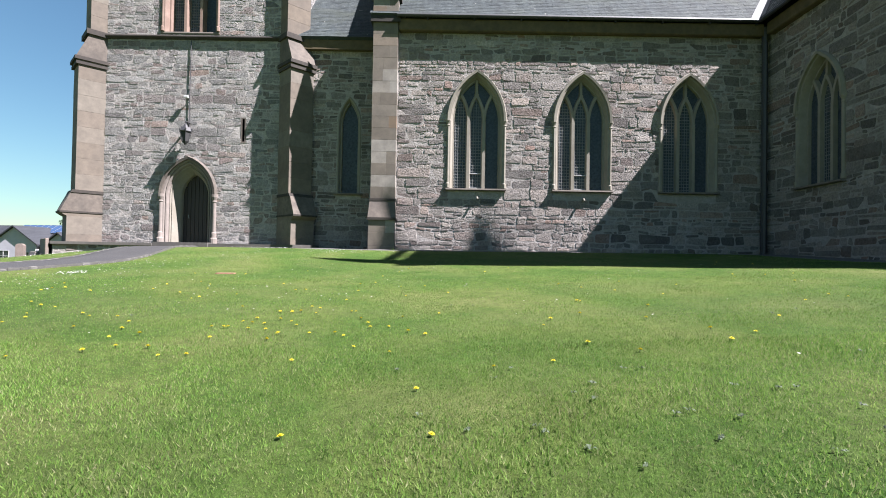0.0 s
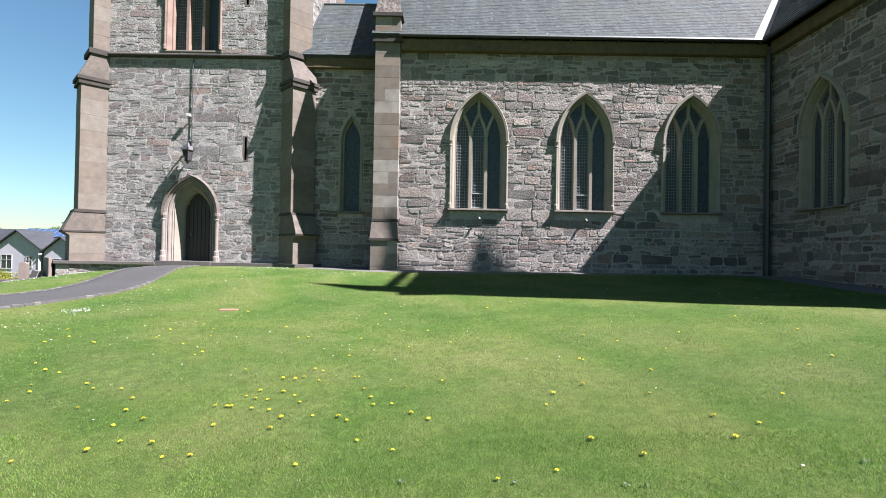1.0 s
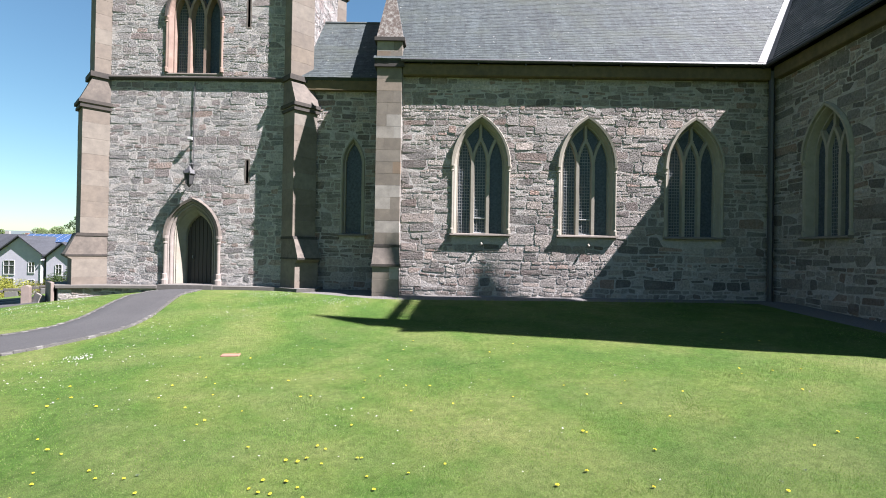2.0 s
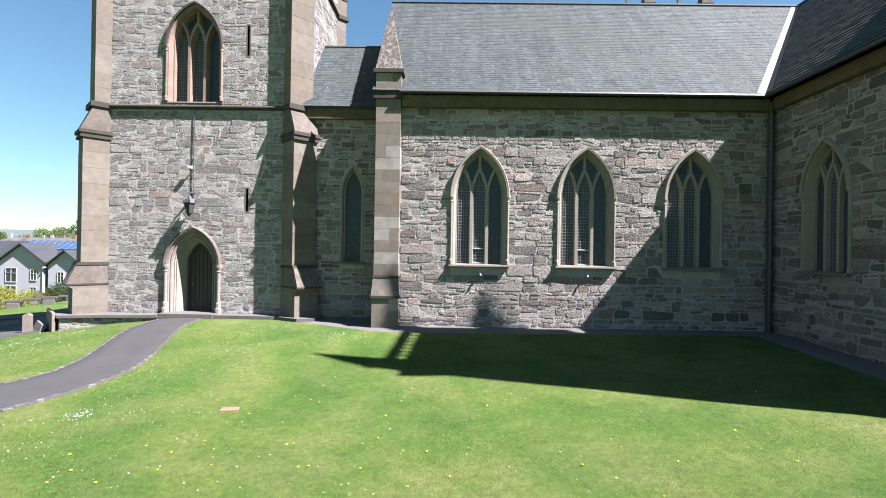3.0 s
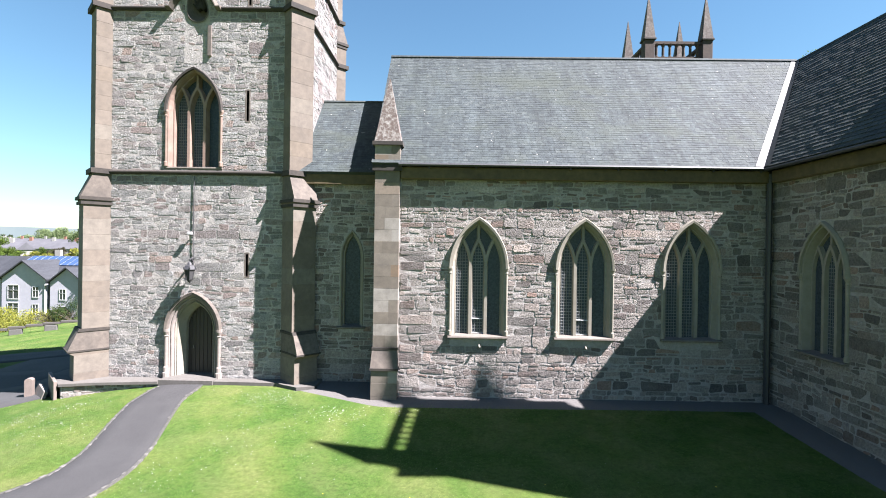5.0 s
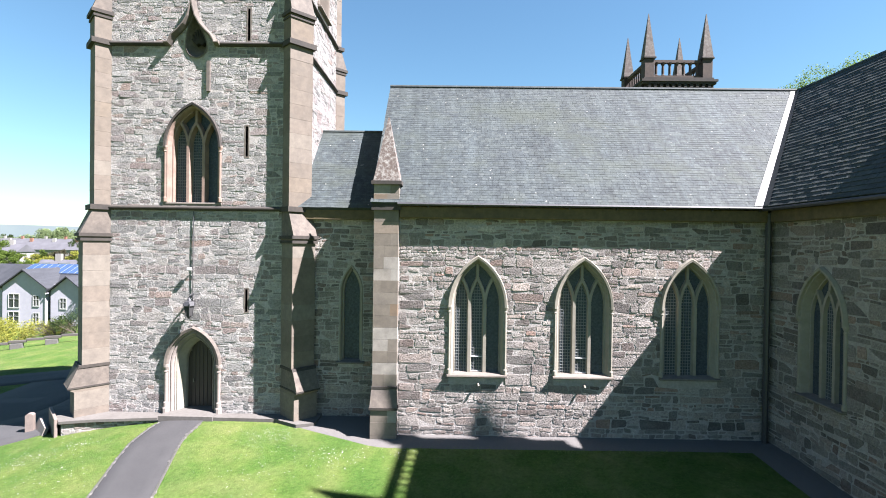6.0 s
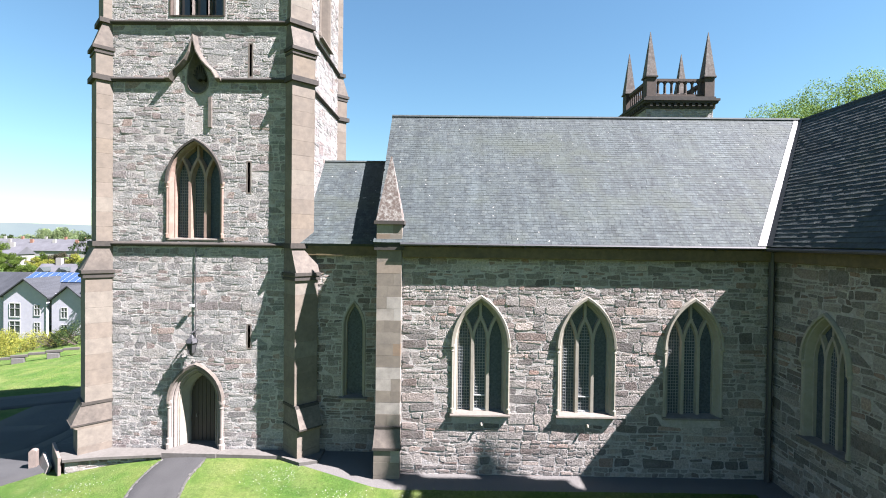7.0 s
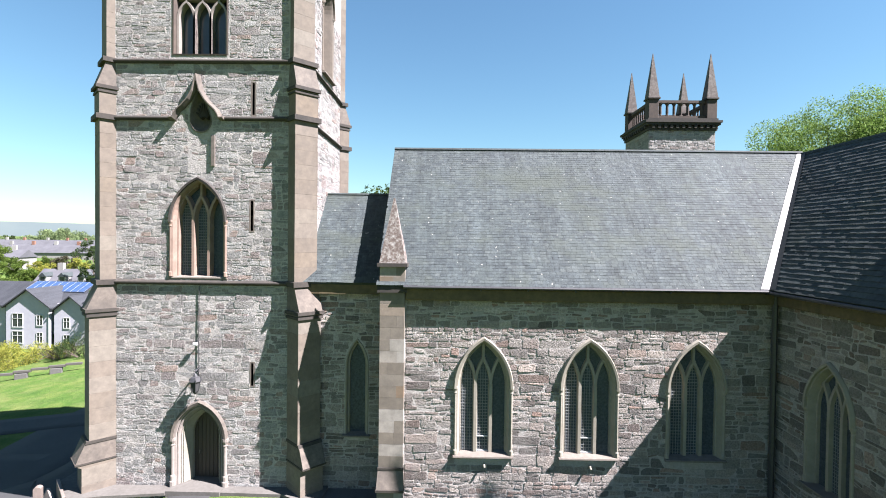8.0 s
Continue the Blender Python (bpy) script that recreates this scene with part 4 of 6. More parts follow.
# the lead valley where the two roofs meet
va, vb = Vector((EAVE_X, EAVE_Y, EAVE_Z)), Vector((RIDGE_X, RIDGE_Y, RIDGE_Z))
v = []
for k in range(9):
    p = va.lerp(vb, k / 8)
    wv = 0.27 - 0.08 * k / 8
    v += [p + Vector((-wv, 0, 0.035)), p + Vector((0, 0, 0.03)), p + Vector((0, -wv * 1.15, 0.045))]
mesh_object("valley_flashing", v, [(k * 3 + j, k * 3 + j + 1, k * 3 + j + 4, k * 3 + j + 3) for k in range(8) for j in range(2)], M_lead, transept, "pale lead valley between the roofs")

# ---- the great tower ----
tower = thing("church_tower", "tall square church tower of rubble stone with buttresses", "tower")
TX0, TX1, TY0, TY1, TTOP = -11.36, -3.77, 1.42, 7.46, 23.5
CUT = 0.55
P_tow = Plane((0, TY0, 0), (1, 0, 0), (0, -1, 0))
P_tow_e = Plane((TX1, 0, 0), (0, 1, 0), (1, 0, 0))
A_door = Arch(-7.62, 0.92, 0.1, 2.0, 3.28)
A_mid = Arch(-7.7, 0.97, 7.95, 10.0, 11.5)
S_bel = Slot(-8.66, -6.62, 16.0, 19.3)
SLITS = [Slot(-5.73, -5.645, 3.97, 4.8), Slot(-5.77, -5.685, 9.65, 10.75), Slot(-5.73, -5.645, 13.86, 15.02)]
# niche under the ogee: a round foot that narrows to a point
NU, NZ = -7.6, 13.62
NICHE = [(NU + 0.36 * math.cos(radians(t)), NZ + 0.36 * math.sin(radians(t))) for t in range(180, 361, 15)] + [(NU + 0.33, NZ + 0.2), (NU + 0.2, NZ + 0.52), (NU + 0.07, NZ + 0.78), (NU - 0.1, NZ + 1.1), (NU - 0.24, NZ + 0.78), (NU - 0.33, NZ + 0.45), (NU - 0.36, NZ + 0.2)]
wall("wall", P_tow, [(TX0 + CUT, -0.8), (TX1 - CUT, -0.8), (TX1 - CUT, TTOP - 0.3), (TX0 + CUT, TTOP - 0.3)], [A_door.outline(), A_mid.outline(), S_bel.outline(), NICHE] + [s.outline() for s in SLITS], 0.9, M_mortar, tower)
A_side = Arch(4.4, 0.8, 16.2, 19.0, 20.4)
wall("wall", P_tow_e, [(TY0 + CUT, -0.8), (TY1 - CUT, -0.8), (TY1 - CUT, TTOP - 0.3), (TY0 + CUT, TTOP - 0.3)], [A_side.outline()], 0.9, M_mortar, tower)
wall("wall", Plane((TX0, 0, 0), (0, 1, 0), (-1, 0, 0)), [(TY0 + CUT, -0.8), (TY1 - CUT, -0.8), (TY1 - CUT, TTOP - 0.3), (TY0 + CUT, TTOP - 0.3)], [], 0.9, M_mortar, tower)
wall("wall", Plane((0, TY1, 0), (1, 0, 0), (0, 1, 0)), [(TX0 + CUT, -0.8), (TX1 - CUT, -0.8), (TX1 - CUT, TTOP - 0.3), (TX0 + CUT, TTOP - 0.3)], [], 0.9, M_mortar, tower)
prism("flat_roof", [(TX0, TY0 + CUT), (TX0 + CUT, TY0), (TX1 - CUT, TY0), (TX1, TY0 + CUT), (TX1, TY1 - CUT), (TX1 - CUT, TY1), (TX0 + CUT, TY1), (TX0, TY1 - CUT)], TTOP - 0.3, TTOP, M_slope, tower)
for z in (6.5, 15.5):
    prism("inner_floor", [(TX0 + 0.8, TY0 + 0.8), (TX1 - 0.8, TY0 + 0.8), (TX1 - 0.8, TY1 - 0.8), (TX0 + 0.8, TY1 - 0.8)], z, z + 0.2, M_dark, tower)

# diagonal buttresses at the four corners
Q = math.sqrt(0.5)
for cx, cy, ax, ay, seed in ((TX1, TY0, 1, -1, 11), (TX0, TY0, -1, -1, 12), (TX1, TY1, 1, 1, 13), (TX0, TY1, -1, 1, 14)):
    h = 0.45
    ashlar_pier(tower, "buttress", (cx, cy), ((-ay * Q, ax * Q), (ax * Q, ay * Q)),
                [(-0.8, h, 0.6, h, 0.6, 1.12, "shaft"), (1.12, h - 0.004, 0.6, h - 0.004, 0.78, 1.24, "cap"), (1.24, h + 0.02, 0.79, h + 0.02, 0.80, 1.3, "lip"), (1.3, h - 0.004, 0.78, h - 0.004, 0.5, 1.95, "slope"), (1.95, h + 0.02, 0.5, h + 0.02, 0.46, 2.05, "lip"),
                 (2.05, h, 0.38, h, 0.38, 6.55, "shaft"), (6.5, h + 0.05, 0.46, h + 0.05, 0.46, 6.6, "lip"), (6.6, h + 0.02, 0.42, h + 0.02, 0.42, 6.68, "shaft"), (6.66, h + 0.07, 0.5, h + 0.07, 0.5, 6.78, "lip"), (6.78, h + 0.01, 0.46, h + 0.01, 0.08, 7.66, "slope"),
                 (7.64, h + 0.08, 0.18, h + 0.08, 0.18, 7.82, "lip"), (7.82, h, 0.06, h, 0.06, 13.64, "shaft"), (13.62, h + 0.08, 0.18, h + 0.08, 0.18, 13.8, "lip"),
                 (13.8, h, 0.08, h, 0.08, 14.6, "shaft"), (14.58, h + 0.03, 0.12, h + 0.03, 0.12, 14.66, "lip"), (14.66, h, 0.08, h, 0.08, 14.74, "shaft"), (14.72, h + 0.06, 0.18, h + 0.06, 0.18, 14.84, "lip"), (14.84, h + 0.01, 0.15, h - 0.02, -0.15, 15.72, "slope"),
                 (15.7, h + 0.06, -0.03, h + 0.06, -0.03, 15.86, "lip"), (15.86, h - 0.03, -0.15, h - 0.03, -0.15, TTOP, "shaft")], course=0.55, seed=seed)


def string_course(name, pts, plane, parent, out=0.13, tall=0.17, material=None):
    bm = bmesh.new()
    rings = []
    for i, (u, z) in enumerate(pts):
        u0, z0 = pts[max(i - 1, 0)]
        u1, z1 = pts[min(i + 1, len(pts) - 1)]
        k = math.hypot(u1 - u0, z1 - z0)
        nu, nz = -(z1 - z0) / k, (u1 - u0) / k
        rings.append([bm.verts.new(plane.at(u + nu * t, z + nz * t, d)) for t, d in ((-tall / 2, -0.03), (-tall / 2, out * 0.35), (-tall * 0.1, out), (tall * 0.12, out), (tall / 2, out * 0.15), (tall / 2, -0.03))])
    for a, b in zip(rings, rings[1:]):
        for k in range(6):
            bm.faces.new((a[k], a[(k + 1) % 6], b[(k + 1) % 6], b[k]))
    bm.faces.new(rings[0])
    bm.faces.new(rings[-1][::-1])
    return part(name, bm, material or M_string, parent, "weathered string course")


string_course("string_course", [(TX0 + 0.5, 7.74), (TX1 - 0.5, 7.74)], P_tow, tower)
string_course("string_course", [(TX0 + 0.5, 15.78), (TX1 - 0.5, 15.78)], P_tow, tower)
# the second string rises into an ogee over a niche
OGEE = [(-1.0, 0.0), (-0.84, 0.0), (-0.8, 0.1), (-0.7, 0.27), (-0.5, 0.45), (-0.3, 0.68), (-0.14, 0.95), (-0.05, 1.28), (0.0, 1.55)]
ogee = [(-7.71 + u, 13.72 + z) for u, z in OGEE]
string_course("string_course", [(TX0 + 0.5, 13.72), (-8.6, 13.72)], P_tow, tower)
string_course("ogee_mould", ogee, P_tow, tower, out=0.26, tall=0.16, material=M_slope)
string_course("ogee_mould", [(-7.71 - u, 13.72 + z) for u, z in reversed(OGEE)], P_tow, tower, out=0.26, tall=0.16, material=M_slope)
string_course("string_course", [(-6.82, 13.72), (TX1 - 0.5, 13.72)], P_tow, tower)
for z in (7.74, 13.72, 15.78):
    string_course("string_course", [(TY0 + 0.5, z), (TY1 - 0.5, z)], P_tow_e, tower)
loft("niche_bowl", P_tow, [([(NU + (u - NU) * k, NZ + 0.1 + (z - NZ - 0.1) * k) for u, z in NICHE], d) for k, d in ((1.14, 0.035), (1.04, 0.045), (1.0, 0.0), (0.97, -0.12), (0.85, -0.24), (0.6, -0.33), (0.3, -0.38), (0.02, -0.39))], M_slope, tower, "hollowed stone niche", closed=True)
for k in range(9):
    a = radians(25 + 130 * k / 8)
    bm = bmesh.new()
    bar_along(bm, P_tow, [(NU + 0.1 * math.cos(a), NZ + 0.1 + 0.1 * math.sin(a)), (NU + 0.3 * math.cos(a), NZ + 0.1 + 0.62 * math.sin(a))], 0.03, -0.34, -0.16)
    part("shell_rib", bm, M_string, tower, "dark carved rib of the niche's shell")
box_part("corbel", -7.2, -7.08, 1.34, 1.45, 12.0, 13.1, M_slope, tower, "raised stone edge beside the patched panel")

tracery_window(P_tow, A_mid, tower, "window", M_redstone, deep=0.42, rim=0.1, frame_w=0.082, lattice=(True, True, False), hood_mat=M_string, sill_out=0.03, tall_sill=0.12, proud=0.24)
# belfry opening: three pointed lights under a square head, with louvres
bel = new("belfry_window")
bel.parent = tower
loft("surround", P_tow, [(S_bel.outline(0.0), 0.02), (S_bel.outline(-0.05), 0.03), (S_bel.outline(-0.12), -0.5), (S_bel.outline(-0.12), -0.7)], M_pinnacle, bel, closed=True)
for k in range(3):
    u = -7.64 + (k - 1) * 0.6
    a = Arch(u, 0.30, 16.0, 17.4, 18.0)
    bm = bmesh.new()
    bar_along(bm, P_tow, a.outline(0.0), 0.06, -0.4, -0.12)
    bar_along(bm, P_tow, [(u, 17.98), (u, 19.2)], 0.045, -0.39, -0.14)
    part("mullion", bm, M_doorstone, bel)
    mesh_object("pane", [P_tow.at(p, q, -0.42) for p, q in ((u - 0.29, 16.0), (u + 0.29, 16.0), (u + 0.29, 19.2), (u - 0.29, 19.2))], [(0, 1, 2, 3)], M_housepane, bel)
bm = bmesh.new()
bar_along(bm, P_tow, [(-8.56, 18.12), (-6.72, 18.12)], 0.05, -0.4, -0.13)
part("transom", bm, M_doorstone, bel)
box_part("sill", -8.66, -6.62, TY0 + 0.012, TY0 + 0.7, 15.86, 16.02, M_slope, bel)
tracery_window(P_tow_e, A_side, tower, "belfry_window", M_ashlar, deep=0.4, rim=0.15, lights=2, lattice=(False, False), hood=True)
# the slits' stone edges
for s in SLITS:
    loft("slit_frame", P_tow, [(s.outline(0.05), -0.02), (s.outline(0.05), 0.008), (s.outline(0.0), 0.006), (s.outline(0.0), -0.4)], M_slope, tower, closed=True)
    # added black sheet whose colour stands for the darkness inside the slit
    mesh_object("slit_back", [P_tow.at(u, z, -0.5) for u, z in s.outline(0.05)], [(0, 1, 2, 3)], M_iron, tower)

# the doorway: hood, shafts, deep cream reveal in three orders, plank door
doorway = new("doorway")
doorway.parent = tower
loft("hood_mould", P_tow, [(A_door.outline(0.0, z0=2.0), 0.0), (A_door.outline(0.0, z0=2.0), 0.14), (A_door.outline(0.09, z0=2.0), 0.16), (A_door.outline(0.13, z0=2.0), 0.06), (A_door.outline(0.13, z0=2.0), -0.02)], M_slope, doorway)
for s in (-1, 1):
    u = A_door.u + s * (A_door.a + 0.05)
    rings = [(0.2, 0.12), (0.42, 0.12), (0.46, 0.09), (0.62, 0.09), (0.66, 0.06), (1.72, 0.06), (1.76, 0.085), (1.8, 0.065), (1.92, 0.11), (2.02, 0.115)]
    bm = bmesh.new()
    add_tube(bm, [P_tow.at(u, z, 0.05) for z, _ in rings], [r for _, r in rings], 10)
    part("shaft", bm, M_doorstone, doorway)
loft("jamb", P_tow, [(A_door.outline(0.03), -0.02), (A_door.outline(0.0), 0.05), (A_door.outline(-0.05), 0.04), (A_door.outline(-0.07), -0.02), (A_door.outline(-0.10), 0.01), (A_door.outline(-0.14), -0.01), (A_door.outline(-0.16), -0.1), (A_door.outline(-0.2), -0.12)], M_doorstone, doorway, "pinkish moulded outer order")
loft("jamb", P_tow, [(A_door.outline(-0.196), -0.1), (A_door.outline(-0.23), -0.17), (A_door.outline(-0.25), -0.14), (A_door.outline(-0.28), -0.2), (A_door.outline(-0.42), -0.45), (A_door.outline(-0.42), -0.95)], M_dressed, doorway, "cream painted stone reveal")
door = new("door")
door.parent = tower
tagged(door, "dark brown pointed plank door")
for k in range(7):
    u0, u1 = -0.52 + 1.04 * k / 7, -0.52 + 1.04 * (k + 1) / 7
    um = (u0 + u1) / 2
    top = 2.0 + math.sqrt(max((A_door.r - 0.4) ** 2 - (abs(um) + A_door.r - A_door.a) ** 2, 0.01))
    box_part("plank", A_door.u + u0 + 0.004, A_door.u + u1 - 0.004, TY0 + 0.62, TY0 + 0.67, 0.25, max(top, 1.9), M_door, door, bevel=0.005)
tube_part("door_handle", [(A_door.u - 0.28, TY0 + 0.62, 1.2), (A_door.u - 0.28, TY0 + 0.56, 1.2), (A_door.u - 0.28, TY0 + 0.56, 1.32)], 0.018, M_alloy, door, "bright metal handle")
prism("threshold", [(-8.6, 0.9), (-6.65, 0.9), (-6.65, TY0 + 0.9), (-8.6, TY0 + 0.9)], -0.4, 0.27, M_concrete, tower)

# lantern over the door, with its cable and a small floodlight
lantern = thing("wall_lantern", "black iron lantern on a bracket over the doorway", "lamp")
tube_part("bracket", [(-7.62, TY0, 4.15), (-7.62, TY0 - 0.12, 4.5), (-7.61, TY0 - 0.26, 4.6), (-7.6, TY0 - 0.36, 4.56), (-7.6, TY0 - 0.37, 4.45)], 0.026, M_iron, lantern)
tube_part("brace", [(-7.62, TY0, 4.62), (-7.61, TY0 - 0.26, 4.58)], 0.018, M_iron, lantern)
bm = bmesh.new()
add_tube(bm, [(-7.6, TY0 - 0.37, z) for z in (4.5, 4.44, 4.38, 4.36, 4.22, 4.19)], [0.02, 0.06, 0.09, 0.16, 0.22, 0.2], 6)
part("lamp_roof", bm, M_iron, lantern)
bm = bmesh.new()
add_tube(bm, [(-7.6, TY0 - 0.37, z) for z in (4.2, 3.86, 3.8, 3.74)], [0.175, 0.115, 0.07, 0.02], 6)
part("lamp_glass", bm, M_dark, lantern, "dark glass of the lantern")
for k in range(6):
    c, d = math.cos(k * math.pi / 3), math.sin(k * math.pi / 3)
    tube_part("glazing_bar", [(-7.6 + 0.18 * c, TY0 - 0.37 + 0.18 * d, 4.21), (-7.6 + 0.12 * c, TY0 - 0.37 + 0.12 * d, 3.85)], 0.014, M_iron, lantern, sides=5)
    tube_part("crown_spike", [(-7.6 + 0.2 * c, TY0 - 0.37 + 0.2 * d, 4.2), (-7.6 + 0.22 * c, TY0 - 0.37 + 0.22 * d, 4.3)], 0.02, M_iron, lantern, sides=5)
cable = tagged(tube_part("cable", [(-7.64, TY0 - 0.04, 7.62), (-7.65, TY0 - 0.045, 5.2), (-7.63, TY0 - 0.045, 4.1)], 0.016, M_iron, None), "thin dark cable down the tower wall", "cable")
flood = thing("floodlight", "small white floodlight on a bracket on the tower", "lamp")
tube_part("arm", [(-7.66, TY0, 5.42), (-7.68, TY0 - 0.14, 5.5)], 0.02, M_iron, flood)
box_part("head", -7.78, -7.62, TY0 - 0.24, TY0 - 0.13, 5.46, 5.57, M_white, flood, bevel=0.02)

# stone apron round the foot of the tower
apron = tagged(prism("apron", [(-12.9, 1.62), (-11.68, 0.38), (-10.7, 0.66), (-8.6, 0.98), (-8.6, 2.4), (-12.9, 2.4)], -1.3, 0.13, M_mortar), "rubble-faced stone apron at the tower's foot", "apron", kind="structure")
prism("paving_slab", [(-12.96, 1.6), (-11.70, 0.28), (-10.7, 0.56), (-8.6, 0.86), (-8.6, 2.38), (-12.96, 2.38)], 0.132, 0.225, M_concrete, apron, "worn concrete top")
tagged(prism("apron", [(-6.65, 0.95), (-4.4, 0.9), (-3.5, 0.4), (-2.9, 0.6), (-2.9, 1.7), (-6.65, 2.4)], -0.6, 0.24, M_concrete), "worn concrete apron beside the doorway", "apron", kind="structure")
tagged(box_part("coping_stone", -0.86, 0.86, -0.05, 0.05, -1.1, 0.32, M_gravestone, None, bevel=0.015, m=pose(-12.4, 0.91, 0, 0, 0, -46)), "pinkish stone slab set on edge at the apron's end", "coping")

# ---- towers with balustrade and pinnacles over the transepts' ends ----
def crown_tower(name, cx, cy, label):
    t = thing(name, label, "tower", "pinnacled towers")
    h = 2.05
    for o, a, n, w in (((cx, cy - h, 0), (1, 0, 0), (0, -1, 0), h), ((cx, cy + h, 0), (1, 0, 0), (0, 1, 0), h), ((cx - h, cy, 0), (0, 1, 0), (-1, 0, 0), h - 0.4), ((cx + h, cy, 0), (0, 1, 0), (1, 0, 0), h - 0.4)):
        wall("wall", Plane(o, a, n), [(-w, -0.6), (w, -0.6), (w, 16.4), (-w, 16.4)], [], 0.4, M_mortar, t)
    for k, (z0, z1, e) in enumerate(((16.4, 16.55, 0.08), (16.55, 16.72, 0.0), (16.72, 16.86, 0.22), (16.86, 17.0, 0.3), (17.0, 17.15, 0.12))):
        prism("cornice", [(cx - h - e, cy - h - e), (cx + h + e, cy - h - e), (cx + h + e, cy + h + e), (cx - h - e, cy + h + e)], z0, z1, M_string if k != 1 else M_slope, t)
    for s in (-1, 1):
        for i in range(11):
            q = -h + 0.2 + (2 * h - 0.4) * i / 10
            box_part("corbel", cx + q - 0.08, cx + q + 0.08, cy + s * (h + 0.1) - 0.12, cy + s * (h + 0.1) + 0.12, 16.53, 16.74, M_string, t)
            box_part("corbel", cx + s * (h + 0.1) - 0.12, cx + s * (h + 0.1) + 0.12, cy + q - 0.08, cy + q + 0.08, 16.53, 16.74, M_string, t)
    r = 1.8
    for sx in (-1, 1):
        for sy in (-1, 1):
            px, py = cx + sx * r, cy + sy * r
            box_part("pier", px - 0.31, px + 0.31, py - 0.31, py + 0.31, 17.15, 18.33, M_pinnacle, t, bevel=0.02)
            box_part("pier_cap", px - 0.39, px + 0.39, py - 0.39, py + 0.39, 18.33, 18.45, M_string, t, bevel=0.02)
            bm = bmesh.new()
            b = [bm.verts.new((px + u * 0.34, py + w * 0.34, 18.45)) for u, w in ((-1, -1), (1, -1), (1, 1), (-1, 1))]
            c = [bm.verts.new((px + u * 0.015, py + w * 0.015, 21.25)) for u, w in ((-1, -1), (1, -1), (1, 1), (-1, 1))]
            for k in range(4):
                bm.faces.new((b[k], b[(k + 1) % 4], c[(k + 1) % 4], c[k]))
            bm.faces.new(c)
            bm.faces.new(b[::-1])
            part("pinnacle", bm, M_spire, t, "tapering stone pinnacle")
    for s in (-1, 1):
        for horiz in (True, False):
            e = r - 0.31
            x0, x1, y0, y1 = (cx - e, cx + e, cy + s * r - 0.13, cy + s * r + 0.13) if horiz else (cx + s * r - 0.13, cx + s * r + 0.13, cy - e, cy + e)
            box_part("rail", x0, x1, y0, y1, 17.15, 17.34, M_pinnacle, t)
            box_part("rail", x0, x1, y0, y1, 18.14, 18.31, M_pinnacle, t)
            count = 7 if horiz else 9
            for i in range(count):
                q = -e + 2 * e * (i + 0.5) / count
                p = (cx + q, cy + s * r) if horiz else (cx + s * r, cy + q)
                bm = bmesh.new()
                wide = 1.5 if horiz else 1.0
                add_tube(bm, [(*p, z) for z in (17.3, 17.38, 17.42, 17.6, 17.8, 18.0, 18.16)], [k * wide for k in (0.085, 0.085, 0.055, 0.062, 0.058, 0.055, 0.11)], 8)
                part("baluster", bm, M_pinnacle, t)
    return t


tower_n = crown_tower("crowned_tower", 15.85, 16.6, "square stone tower with balustrade and four pinnacles")
tower_s = crown_tower("crowned_tower", 15.85, -7.26, "square stone tower with balustrade and pinnacles beside the lawn")

# ---- trees and bushes ----
def leaf_cloud(centres, per, size, rng, droop=0.3):
    """Many small leaves in clumps round the given (centre, radius)."""
    v, f = [], []
    for c, r in centres:
        for _ in range(int(per * r * r)):
            p = Vector((rng.gauss(0, 1), rng.gauss(0, 1), rng.gauss(0, 1) * 0.8)).normalized() * r * rng.uniform(0.35, 1.0) ** 0.6 + Vector(c)
            a = Vector((rng.gauss(0, 1), rng.gauss(0, 1), rng.gauss(0, 1) - droop)).normalized()
            b = a.cross(Vector((rng.gauss(0, 1), rng.gauss(0, 1), rng.gauss(0, 1)))).normalized()
            s = size * rng.uniform(0.6, 1.4)
            n = len(v)
            v += [p - a * s, p + b * s * 0.45, p + a * s, p - b * s * 0.45]
            f.append((n, n + 1, n + 2, n + 3))
    return v, f


